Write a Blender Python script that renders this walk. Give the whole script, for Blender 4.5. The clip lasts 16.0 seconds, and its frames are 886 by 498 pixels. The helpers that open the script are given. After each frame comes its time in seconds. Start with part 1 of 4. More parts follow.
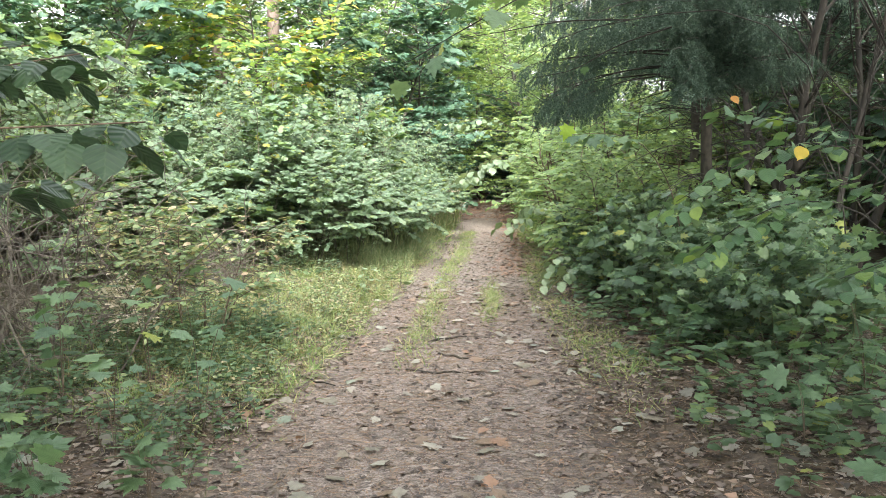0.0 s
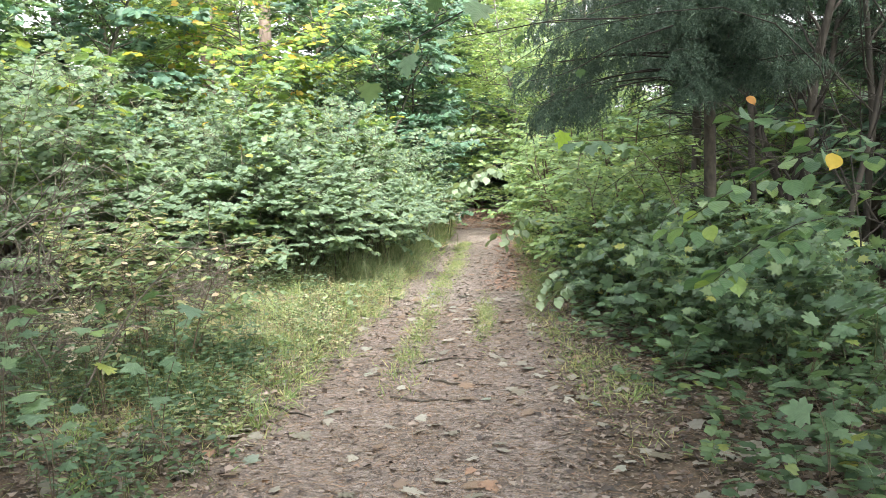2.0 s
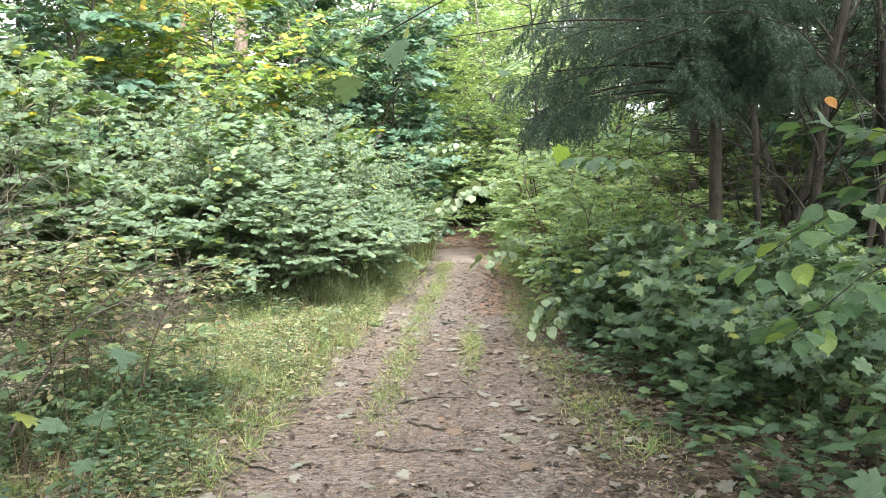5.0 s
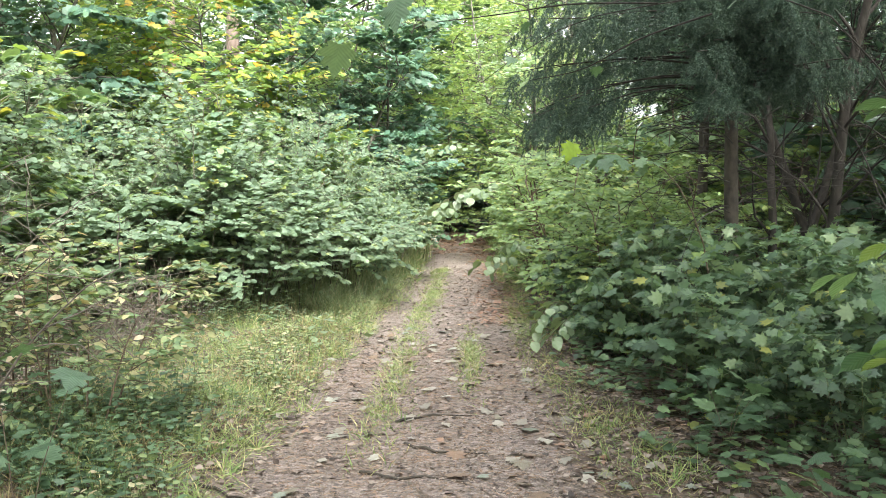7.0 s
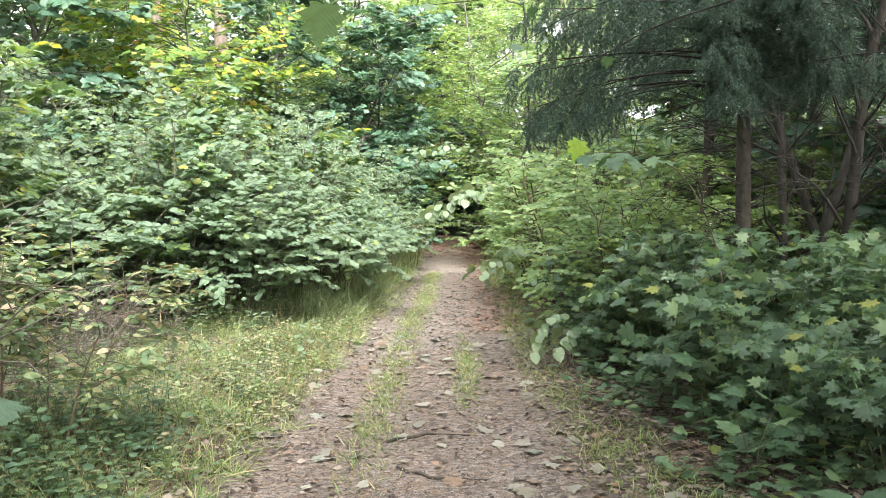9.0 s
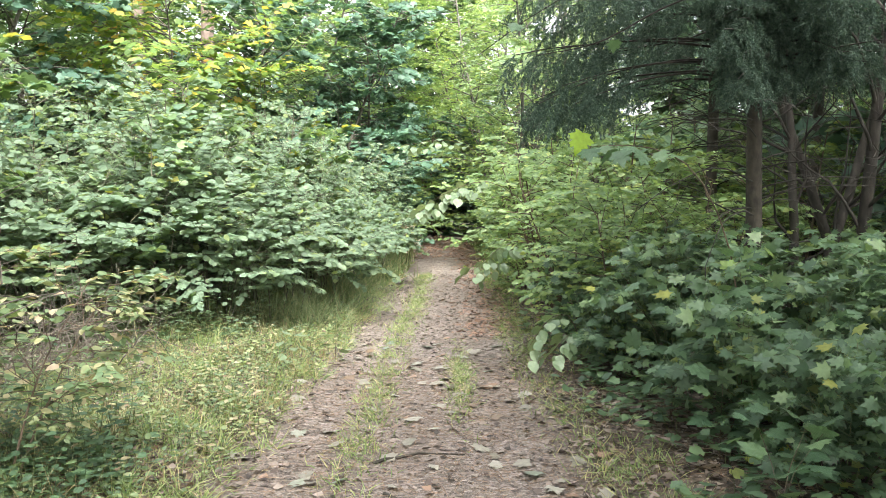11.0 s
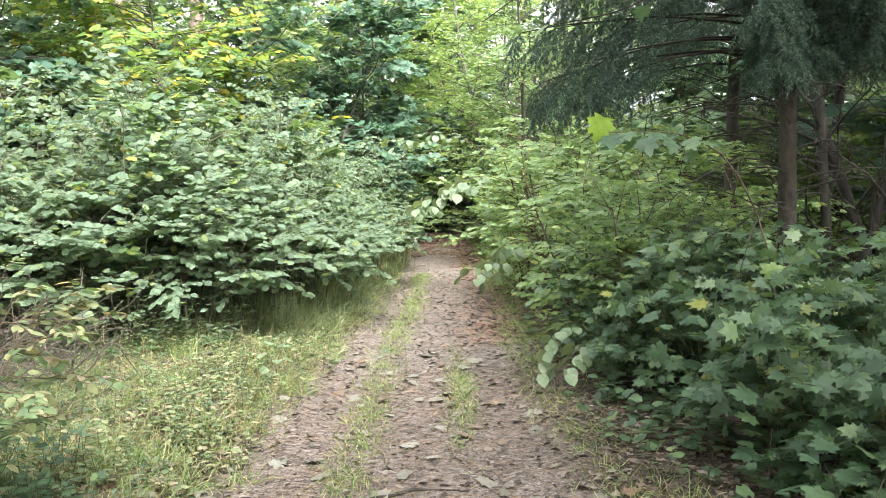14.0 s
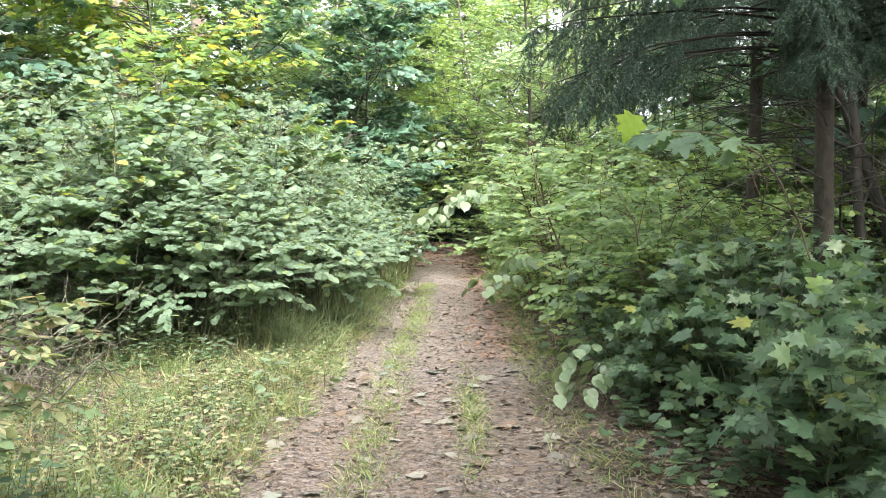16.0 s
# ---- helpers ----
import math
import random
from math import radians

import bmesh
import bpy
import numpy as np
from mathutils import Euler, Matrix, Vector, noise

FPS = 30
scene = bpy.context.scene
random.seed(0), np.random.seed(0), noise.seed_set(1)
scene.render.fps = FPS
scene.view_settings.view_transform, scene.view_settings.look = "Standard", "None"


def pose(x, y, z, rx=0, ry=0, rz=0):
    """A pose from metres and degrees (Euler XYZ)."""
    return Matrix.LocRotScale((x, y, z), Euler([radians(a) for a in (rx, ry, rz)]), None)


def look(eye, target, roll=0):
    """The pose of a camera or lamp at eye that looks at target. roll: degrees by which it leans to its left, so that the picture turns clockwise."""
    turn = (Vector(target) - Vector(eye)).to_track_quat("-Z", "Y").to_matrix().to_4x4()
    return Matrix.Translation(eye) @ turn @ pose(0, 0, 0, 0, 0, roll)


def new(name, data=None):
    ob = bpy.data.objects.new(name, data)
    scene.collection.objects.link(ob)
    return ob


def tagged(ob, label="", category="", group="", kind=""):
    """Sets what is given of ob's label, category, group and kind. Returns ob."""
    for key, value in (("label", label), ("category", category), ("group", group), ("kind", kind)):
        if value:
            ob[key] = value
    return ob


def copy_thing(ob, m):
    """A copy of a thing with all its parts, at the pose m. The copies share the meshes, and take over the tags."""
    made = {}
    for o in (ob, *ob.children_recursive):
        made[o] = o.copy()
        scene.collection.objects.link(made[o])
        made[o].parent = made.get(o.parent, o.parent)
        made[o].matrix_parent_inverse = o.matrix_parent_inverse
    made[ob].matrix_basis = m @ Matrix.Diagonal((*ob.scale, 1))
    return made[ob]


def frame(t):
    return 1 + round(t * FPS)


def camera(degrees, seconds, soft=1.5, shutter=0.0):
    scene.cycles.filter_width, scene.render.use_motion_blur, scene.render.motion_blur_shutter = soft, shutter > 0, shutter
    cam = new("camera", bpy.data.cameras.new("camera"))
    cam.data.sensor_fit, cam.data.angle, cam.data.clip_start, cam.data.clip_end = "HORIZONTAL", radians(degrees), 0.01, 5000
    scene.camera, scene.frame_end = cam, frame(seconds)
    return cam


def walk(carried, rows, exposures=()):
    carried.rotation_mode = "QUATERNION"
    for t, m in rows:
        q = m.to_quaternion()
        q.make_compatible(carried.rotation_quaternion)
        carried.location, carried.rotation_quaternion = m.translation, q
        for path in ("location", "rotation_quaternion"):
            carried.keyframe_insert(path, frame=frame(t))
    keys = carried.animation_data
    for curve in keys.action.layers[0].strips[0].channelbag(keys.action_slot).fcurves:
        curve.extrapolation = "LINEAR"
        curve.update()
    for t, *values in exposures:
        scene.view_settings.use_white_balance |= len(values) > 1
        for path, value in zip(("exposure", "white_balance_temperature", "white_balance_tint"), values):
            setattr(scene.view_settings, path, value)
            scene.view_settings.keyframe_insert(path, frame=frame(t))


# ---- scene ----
cam = camera(57.9, 16.0, soft=0.7)
METRES, EYE, TILT, LEAN, TURN = 3.7, 1.5, 0.0, 0.0, 0.0
ROWS = [
    (0.0, 0.0, 0.0, 0.0, -0.09, -6.32, 0.81),
    (0.5, 0.0052, 0.0294, -0.0039, -0.49, -6.03, 0.87),
    (1.0, 0.0164, 0.0642, -0.0031, -0.38, -5.84, 1.14),
    (1.5, 0.0235, 0.0977, 0.0029, -0.21, -5.8, 1.35),
    (2.0, 0.0266, 0.1283, 0.0037, -0.19, -5.74, 1.27),
    (2.5, 0.0244, 0.1605, -0.0014, -0.65, -5.46, 0.96),
    (3.0, 0.0178, 0.1964, -0.0022, -0.94, -5.15, 0.85),
    (3.5, 0.0127, 0.2297, 0.0032, -1.28, -4.76, 0.79),
    (4.0, 0.0109, 0.2587, 0.0033, -1.62, -4.6, 0.68),
    (6.5, 0.0127, 0.4202, -0.0069, -1.85, -4.41, 0.5),
    (7.0, 0.0031, 0.4525, -0.0108, -2.2, -4.11, 0.36),
    (7.5, -0.007, 0.4841, -0.008, -2.33, -4.09, 0.18),
    (8.0, -0.0108, 0.5118, -0.0072, -2.51, -4.0, 0.02),
    (8.5, -0.01, 0.5403, -0.0109, -2.73, -3.94, -0.01),
    (9.0, -0.0035, 0.5719, -0.0157, -2.89, -3.9, -0.01),
    (11.5, 0.0039, 0.7222, -0.0212, -3.68, -3.87, 0.21),
    (12.0, -0.0004, 0.7533, -0.0197, -3.88, -4.04, 0.22),
    (12.5, -0.0018, 0.7798, -0.0188, -3.89, -4.23, 0.16),
    (13.0, -0.0008, 0.8078, -0.0241, -3.86, -4.24, 0.21),
    (13.5, 0.0049, 0.8386, -0.0263, -3.73, -4.17, 0.31),
    (14.0, 0.0121, 0.8712, -0.0229, -3.67, -4.16, 0.43),
    (14.5, 0.015, 0.8974, -0.0215, -3.43, -4.02, 0.5),
    (15.0, 0.0151, 0.923, -0.0237, -3.33, -3.82, 0.47),
    (15.5, 0.0116, 0.9515, -0.028, -3.38, -3.69, 0.36),
    (16.0, 0.005, 0.9834, -0.0289, -3.5, -3.49, 0.24),
]
walk(cam, [(t, pose(0, 0, EYE, TILT, LEAN, TURN) @ pose(METRES * x, METRES * y, METRES * z, 90 + pitch, roll, yaw)) for t, x, y, z, yaw, pitch, roll in ROWS], exposures=[(0.0, 2.78), (5.0, 2.76), (16.0, 2.78)])

# ---- world, sun ----
world = bpy.data.worlds.new("overcast_sky")
scene.world = world
world.use_nodes = True
wn, wl = world.node_tree.nodes, world.node_tree.links
wn.clear()
sky = wn.new("ShaderNodeTexSky")
sky.sky_type, sky.sun_disc = "NISHITA", False
sky.sun_elevation, sky.sun_rotation = radians(55), radians(163)
sky.air_density, sky.dust_density, sky.ozone_density = 1.0, 4.0, 1.0
cloud = wn.new("ShaderNodeHueSaturation")
cloud.inputs["Saturation"].default_value = 0.2
back = wn.new("ShaderNodeBackground")
back.inputs["Strength"].default_value = 0.135
wout = wn.new("ShaderNodeOutputWorld")
wl.new(sky.outputs[0], cloud.inputs["Color"])
wl.new(cloud.outputs[0], back.inputs["Color"])
wl.new(back.outputs[0], wout.inputs["Surface"])

sun_data = bpy.data.lights.new("sun", "SUN")
sun_data.energy, sun_data.angle, sun_data.color = 1.5, radians(32), (1.0, 0.96, 0.88)
sun_ob = new("sun", sun_data)
sun_ob.matrix_world = look((3.2, -10.5, 16), (0, 0, 0))

rng = np.random.default_rng(11)


# ---- materials ----
def ramp_node(nt, stops):
    r = nt.nodes.new("ShaderNodeValToRGB")
    while len(r.color_ramp.elements) < len(stops):
        r.color_ramp.elements.new(0.5)
    for e, (at, c) in zip(r.color_ramp.elements, stops):
        e.position, e.color = at, (*c, 1)
    return r


def leaf_mat(name, stops, rough=0.42, through_light=0.3, single=False, spec=0.5):
    """Leaf surface: tone drawn per leaf, blotches, a little light let through."""
    m = bpy.data.materials.new(name)
    m.use_nodes = True
    nt = m.node_tree
    n, l = nt.nodes, nt.links
    bsdf, out = n["Principled BSDF"], n["Material Output"]
    pick = n.new("ShaderNodeObjectInfo" if single else "ShaderNodeNewGeometry")
    ramp = ramp_node(nt, stops)
    l.new(pick.outputs["Random" if single else "Random Per Island"], ramp.inputs[0])
    tex = n.new("ShaderNodeTexCoord")
    nz = n.new("ShaderNodeTexNoise")
    nz.inputs["Scale"].default_value, nz.inputs["Detail"].default_value = 35, 3
    l.new(tex.outputs["Object"], nz.inputs["Vector"])
    hsv = n.new("ShaderNodeHueSaturation")
    hsv.inputs["Saturation"].default_value = 0.92
    mr = n.new("ShaderNodeMapRange")
    mr.inputs["To Min"].default_value, mr.inputs["To Max"].default_value = 0.65, 1.35
    l.new(nz.outputs["Fac"], mr.inputs["Value"])
    l.new(mr.outputs[0], hsv.inputs["Value"])
    l.new(ramp.outputs[0], hsv.inputs["Color"])
    l.new(hsv.outputs[0], bsdf.inputs["Base Color"])
    bsdf.inputs["Roughness"].default_value = rough
    bsdf.inputs["Specular IOR Level"].default_value = spec
    if single:
        # side veins and midrib
        cut = n.new("ShaderNodeSeparateXYZ")
        l.new(tex.outputs["Object"], cut.inputs[0])

        def calc(op, a, b=None):
            c = n.new("ShaderNodeMath")
            c.operation = op
            for slot, v in ((0, a), (1, b)):
                if isinstance(v, (int, float)):
                    c.inputs[slot].default_value = v
                elif v is not None:
                    l.new(v, c.inputs[slot])
            return c.outputs[0]

        wing = calc("ABSOLUTE", cut.outputs[0])
        wave = calc("SINE", calc("MULTIPLY", calc("SUBTRACT", cut.outputs[1], calc("MULTIPLY", wing, 0.9)), 520.0))
        vein = calc("GREATER_THAN", wave, 0.86)
        rib = calc("LESS_THAN", wing, 0.0012)
        mark = calc("MAXIMUM", vein, rib)
        tone = n.new("ShaderNodeMixRGB")
        tone.inputs[2].default_value = (0.20, 0.26, 0.12, 1)
        l.new(calc("MULTIPLY", mark, 0.14), tone.inputs[0])
        l.new(hsv.outputs[0], tone.inputs[1])
        l.new(tone.outputs[0], bsdf.inputs["Base Color"])
        bp = n.new("ShaderNodeBump")
        bp.inputs["Strength"].default_value, bp.inputs["Distance"].default_value = 0.3, 0.0015
        l.new(wave, bp.inputs["Height"])
        l.new(bp.outputs[0], bsdf.inputs["Normal"])
    tr = n.new("ShaderNodeBsdfTranslucent")
    warm = n.new("ShaderNodeMixRGB")
    warm.blend_type = "MULTIPLY"
    warm.inputs[0].default_value = 1.0
    warm.inputs[2].default_value = (1.5, 1.42, 0.74, 1)
    l.new(hsv.outputs[0], warm.inputs[1])
    l.new(warm.outputs[0], tr.inputs["Color"])
    mix = n.new("ShaderNodeMixShader")
    mix.inputs[0].default_value = through_light
    l.new(bsdf.outputs[0], mix.inputs[1])
    l.new(tr.outputs[0], mix.inputs[2])
    l.new(mix.outputs[0], out.inputs["Surface"])
    return m


def bark_mat(name, dark, light, scale=18, stretch=0.25, bump=0.6, rough=0.9):
    m = bpy.data.materials.new(name)
    m.use_nodes = True
    nt = m.node_tree
    n, l = nt.nodes, nt.links
    bsdf = n["Principled BSDF"]
    tex, mp = n.new("ShaderNodeTexCoord"), n.new("ShaderNodeMapping")
    mp.inputs["Scale"].default_value = (1, 1, stretch)
    l.new(tex.outputs["Object"], mp.inputs["Vector"])
    a, b = n.new("ShaderNodeTexNoise"), n.new("ShaderNodeTexNoise")
    a.inputs["Scale"].default_value, a.inputs["Detail"].default_value = scale, 6
    b.inputs["Scale"].default_value, b.inputs["Detail"].default_value = scale * 0.2, 3
    for t in (a, b):
        l.new(mp.outputs[0], t.inputs["Vector"])
    add = n.new("ShaderNodeMath")
    add.operation = "ADD"
    l.new(a.outputs["Fac"], add.inputs[0])
    l.new(b.outputs["Fac"], add.inputs[1])
    half = n.new("ShaderNodeMath")
    half.operation = "MULTIPLY"
    half.inputs[1].default_value = 0.5
    l.new(add.outputs[0], half.inputs[0])
    ramp = ramp_node(nt, [(0.36, dark), (0.62, light)])
    l.new(half.outputs[0], ramp.inputs[0])
    l.new(ramp.outputs[0], bsdf.inputs["Base Color"])
    bsdf.inputs["Roughness"].default_value = rough
    bp = n.new("ShaderNodeBump")
    bp.inputs["Strength"].default_value, bp.inputs["Distance"].default_value = bump, 0.02
    l.new(a.outputs["Fac"], bp.inputs["Height"])
    l.new(bp.outputs[0], bsdf.inputs["Normal"])
    return m


M_HAZEL = leaf_mat("hazel_leaf", [(0.0, (0.10, 0.16, 0.10)), (0.4, (0.135, 0.21, 0.135)), (0.8, (0.16, 0.24, 0.155)), (0.94, (0.19, 0.27, 0.16)), (1.0, (0.24, 0.30, 0.08))], 0.55, 0.45, spec=0.35)
M_MAPLE = leaf_mat("maple_leaf", [(0.0, (0.052, 0.105, 0.056)), (0.4, (0.085, 0.155, 0.082)), (0.8, (0.125, 0.21, 0.105)), (0.96, (0.16, 0.245, 0.10)), (1.0, (0.28, 0.30, 0.06))], 0.42, 0.35)
M_MAPLE_ONE = leaf_mat("maple_leaf_young", [(0.0, (0.055, 0.12, 0.06)), (0.5, (0.09, 0.17, 0.085)), (0.93, (0.13, 0.22, 0.10)), (0.97, (0.16, 0.26, 0.05)), (0.99, (0.24, 0.29, 0.05))], 0.42, single=True)
M_ROUND_ONE = leaf_mat("round_leaf_young", [(0.0, (0.06, 0.14, 0.07)), (0.5, (0.10, 0.20, 0.09)), (0.85, (0.15, 0.27, 0.10)), (1.0, (0.22, 0.33, 0.06))], 0.38, 0.35, single=True)
M_YELLOW = leaf_mat("turning_maple_leaf", [(0.0, (0.09, 0.18, 0.04)), (0.4, (0.15, 0.26, 0.04)), (0.75, (0.24, 0.33, 0.04)), (0.9, (0.36, 0.35, 0.04)), (1.0, (0.48, 0.27, 0.04))], 0.5, 0.45)
M_FAR = leaf_mat("canopy_leaf", [(0.0, (0.07, 0.14, 0.07)), (0.5, (0.11, 0.20, 0.095)), (1.0, (0.17, 0.26, 0.12))], 0.5, 0.35)
M_DARKLEAF = leaf_mat("shade_leaf", [(0.0, (0.04, 0.10, 0.065)), (0.6, (0.07, 0.155, 0.10)), (1.0, (0.11, 0.21, 0.12))], 0.45, 0.3)
M_LIGHTLEAF = leaf_mat("lime_leaf", [(0.0, (0.13, 0.22, 0.10)), (0.6, (0.20, 0.31, 0.13)), (0.9, (0.26, 0.37, 0.14)), (1.0, (0.33, 0.39, 0.12))], 0.45, 0.45)
M_OCHRE = leaf_mat("dry_leaf", [(0.0, (0.09, 0.16, 0.07)), (0.5, (0.16, 0.235, 0.10)), (0.8, (0.29, 0.31, 0.14)), (0.93, (0.38, 0.34, 0.20)), (1.0, (0.46, 0.36, 0.26))], 0.55, 0.3)
M_NEEDLE = leaf_mat("spruce_needle", [(0.0, (0.018, 0.044, 0.031)), (0.55, (0.038, 0.080, 0.055)), (1.0, (0.10, 0.155, 0.10))], 0.55, 0.15, spec=0.35)
M_GRASS = leaf_mat("grass_blade", [(0.0, (0.11, 0.19, 0.06)), (0.45, (0.20, 0.30, 0.10)), (0.75, (0.31, 0.36, 0.15)), (1.0, (0.45, 0.39, 0.22))], 0.5, 0.3)
M_WEED = leaf_mat("tall_weed", [(0.0, (0.13, 0.20, 0.09)), (0.6, (0.21, 0.28, 0.14)), (1.0, (0.36, 0.34, 0.20))], 0.6, 0.3)
M_SEED = leaf_mat("seed_head", [(0.0, (0.30, 0.28, 0.22)), (1.0, (0.52, 0.46, 0.40))], 0.7, 0.3)
M_STEM = bark_mat("hazel_stem", (0.05, 0.055, 0.035), (0.16, 0.15, 0.10), 40, 0.4, 0.3)
M_FERN = leaf_mat("fern_leaf", [(0.0, (0.05, 0.10, 0.045)), (1.0, (0.09, 0.16, 0.06))], 0.5, 0.35)
M_STRAW = leaf_mat("dry_grass", [(0.0, (0.20, 0.16, 0.08)), (1.0, (0.42, 0.33, 0.18))], 0.7, 0.2)
M_LITTER = leaf_mat("leaf_litter", [(0.0, (0.03, 0.023, 0.019)), (0.25, (0.085, 0.062, 0.05)), (0.6, (0.165, 0.126, 0.10)), (0.95, (0.28, 0.23, 0.19)), (1.0, (0.22, 0.115, 0.06))], 0.6, 0.05)
M_FALLEN = leaf_mat("fallen_leaf", [(0.0, (0.16, 0.15, 0.12)), (0.3, (0.23, 0.21, 0.17)), (0.5, (0.28, 0.265, 0.22)), (0.6, (0.14, 0.19, 0.145)), (0.8, (0.17, 0.115, 0.08)), (0.93, (0.16, 0.10, 0.06)), (0.985, (0.24, 0.13, 0.075))], 0.5, 0.05, single=True)
M_NEEDLEFALL = leaf_mat("fallen_needle", [(0.0, (0.10, 0.06, 0.035)), (1.0, (0.30, 0.19, 0.11))], 0.7, 0.0)
M_REDNEEDLE = leaf_mat("red_needle", [(0.0, (0.18, 0.09, 0.055)), (1.0, (0.36, 0.20, 0.13))], 0.7, 0.0)
M_BARK = bark_mat("spruce_bark", (0.018, 0.016, 0.012), (0.066, 0.056, 0.042), 30, 0.5)
M_PINEBARK = bark_mat("pine_bark", (0.12, 0.088, 0.072), (0.27, 0.205, 0.17), 14, 0.3)
M_GREYBARK = bark_mat("grey_bark", (0.05, 0.05, 0.04), (0.17, 0.155, 0.125), 24, 0.3)
M_TWIG = bark_mat("twig_bark", (0.06, 0.045, 0.03), (0.16, 0.12, 0.08), 40, 0.4, 0.3)
M_DEAD = bark_mat("dead_twig", (0.065, 0.056, 0.044), (0.18, 0.155, 0.125), 30, 0.4, 0.3)
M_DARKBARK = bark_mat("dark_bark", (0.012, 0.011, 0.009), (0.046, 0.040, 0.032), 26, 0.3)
M_GREENSTEM = bark_mat("green_stem", (0.06, 0.09, 0.035), (0.14, 0.15, 0.06), 30, 0.4, 0.2)


# ---- mesh tools ----
def mesh_of(name, verts, faces, mat, smooth=False):
    """A mesh from arrays: verts (n, 3) and faces (f, k) of one size."""
    verts, faces = np.asarray(verts, np.float32), np.asarray(faces, np.int32)
    me = bpy.data.meshes.new(name)
    k = faces.shape[1]
    me.vertices.add(len(verts))
    me.vertices.foreach_set("co", verts.ravel())
    me.loops.add(faces.size)
    me.loops.foreach_set("vertex_index", faces.ravel())
    me.polygons.add(len(faces))
    me.polygons.foreach_set("loop_start", np.arange(len(faces), dtype=np.int32) * k)
    if smooth:
        me.polygons.foreach_set("use_smooth", np.ones(len(faces), bool))
    me.update(calc_edges=True)
    me.materials.append(mat)
    return me


def part(name, me, parent, label=""):
    ob = new(name, me)
    ob.parent = parent
    return tagged(ob, label) if label else ob


def unit(v):
    return v / np.maximum(np.linalg.norm(v, axis=-1, keepdims=True), 1e-9)


def tubes(pts, radii, sides=5):
    """Tapered tubes along pts (n, s, 3) with radii (n, s). Returns verts and quads."""
    n, s, _ = pts.shape
    tan = unit(np.gradient(pts, axis=1))
    ref = np.where(np.abs(tan[..., 2:3]) > 0.9, np.array([1.0, 0, 0]), np.array([0, 0, 1.0]))
    u = unit(np.cross(tan, ref))
    v = np.cross(tan, u)
    a = np.arange(sides) * 2 * np.pi / sides
    ring = u[:, :, None] * np.cos(a)[None, None, :, None] + v[:, :, None] * np.sin(a)[None, None, :, None]
    verts = pts[:, :, None] + ring * radii[:, :, None, None]
    i = np.arange(n * s * sides).reshape(n, s, sides)
    j = np.roll(i, -1, axis=2)
    faces = np.stack([i[:, :-1], j[:, :-1], j[:, 1:], i[:, 1:]], -1).reshape(-1, 4)
    return verts.reshape(-1, 3), faces


def tube_mesh(name, groups, mat):
    vs, fs, k = [], [], 0
    for pts, radii, sides in groups:
        v, f = tubes(pts, radii, sides)
        vs.append(v)
        fs.append(f + k)
        k += len(v)
    return mesh_of(name, np.concatenate(vs), np.concatenate(fs), mat, True)


def taper(pts, r0, r1):
    t = np.linspace(0, 1, pts.shape[1])
    r0 = np.broadcast_to(np.asarray(r0, float), (pts.shape[0],))
    return r0[:, None] * (1 - t) + (r0 * r1)[:, None] * t


def grow(p, d, length, seg=5, sag=0.0, wob=0.12):
    """Branches from p (n, 3) along d, bending by sag each step."""
    p, d = np.array(p, float), unit(np.array(d, float))
    step = np.broadcast_to(np.asarray(length, float), (len(p),))[:, None] / seg
    out = [p]
    for _ in range(seg):
        d = unit(d + rng.normal(0, wob, d.shape) + np.array([0, 0, sag]))
        p = p + d * step
        out.append(p)
    return np.stack(out, 1)


def sprout(pts, n, u0=0.2, u1=1.0, angle=55, planar=1.0, lift=0.0):
    """n side shoots on each of pts: their roots, directions and places along it."""
    m, s, _ = pts.shape
    u = np.clip(np.linspace(u0, u1, n)[None] + rng.uniform(-0.5, 0.5, (m, n)) * (u1 - u0) / n, 0, 0.999)
    f = u * (s - 1)
    i = f.astype(int)
    w = (f - i)[..., None]
    row = np.arange(m)[:, None]
    p = pts[row, i] * (1 - w) + pts[row, i + 1] * w
    t = unit(pts[row, i + 1] - pts[row, i])
    flat = unit(np.cross(t, np.array([0, 0, 1.0]) + rng.normal(0, 0.05, t.shape)))
    flat = flat * np.where((np.arange(n) % 2)[None, :, None] == 0, 1, -1)
    any_way = unit(np.cross(t, rng.normal(0, 1, t.shape)))
    side = unit(flat * planar + any_way * (1 - planar))
    a = np.radians(angle + rng.normal(0, 8, (m, n)))[..., None]
    d = unit(t * np.cos(a) + side * np.sin(a) + np.array([0, 0, lift]))
    return p.reshape(-1, 3), d.reshape(-1, 3), u.reshape(-1)


def half_leaf(half, droop=0.12, fold=0.18, centre=True):
    """A leaf folded along its midrib, from the outline of its right half (x, y), base to tip."""
    right = np.array(half, float)
    left = right[1:-1] * (-1, 1)
    xy = np.concatenate([right, left, [(0, 0.35)]])
    z = fold * np.abs(xy[:, 0]) - droop * xy[:, 1] ** 2 - 0.35 * droop * np.abs(xy[:, 0]) * 2
    m, c = len(right), len(xy) - 1
    tri = [(c, i, i + 1) for i in range(m - 1)]
    ring = [0] + list(range(m, c)) + [m - 1]
    tri += [(c, ring[i + 1], ring[i]) for i in range(len(ring) - 1)]
    if not centre:
        tri = [(0, i, i + 1) for i in range(1, m - 1)] + [(0, ring[i + 1], ring[i]) for i in range(1, len(ring) - 1)]
        return np.column_stack([xy, z])[:-1], np.array(tri)
    return np.column_stack([xy, z]), np.array(tri)


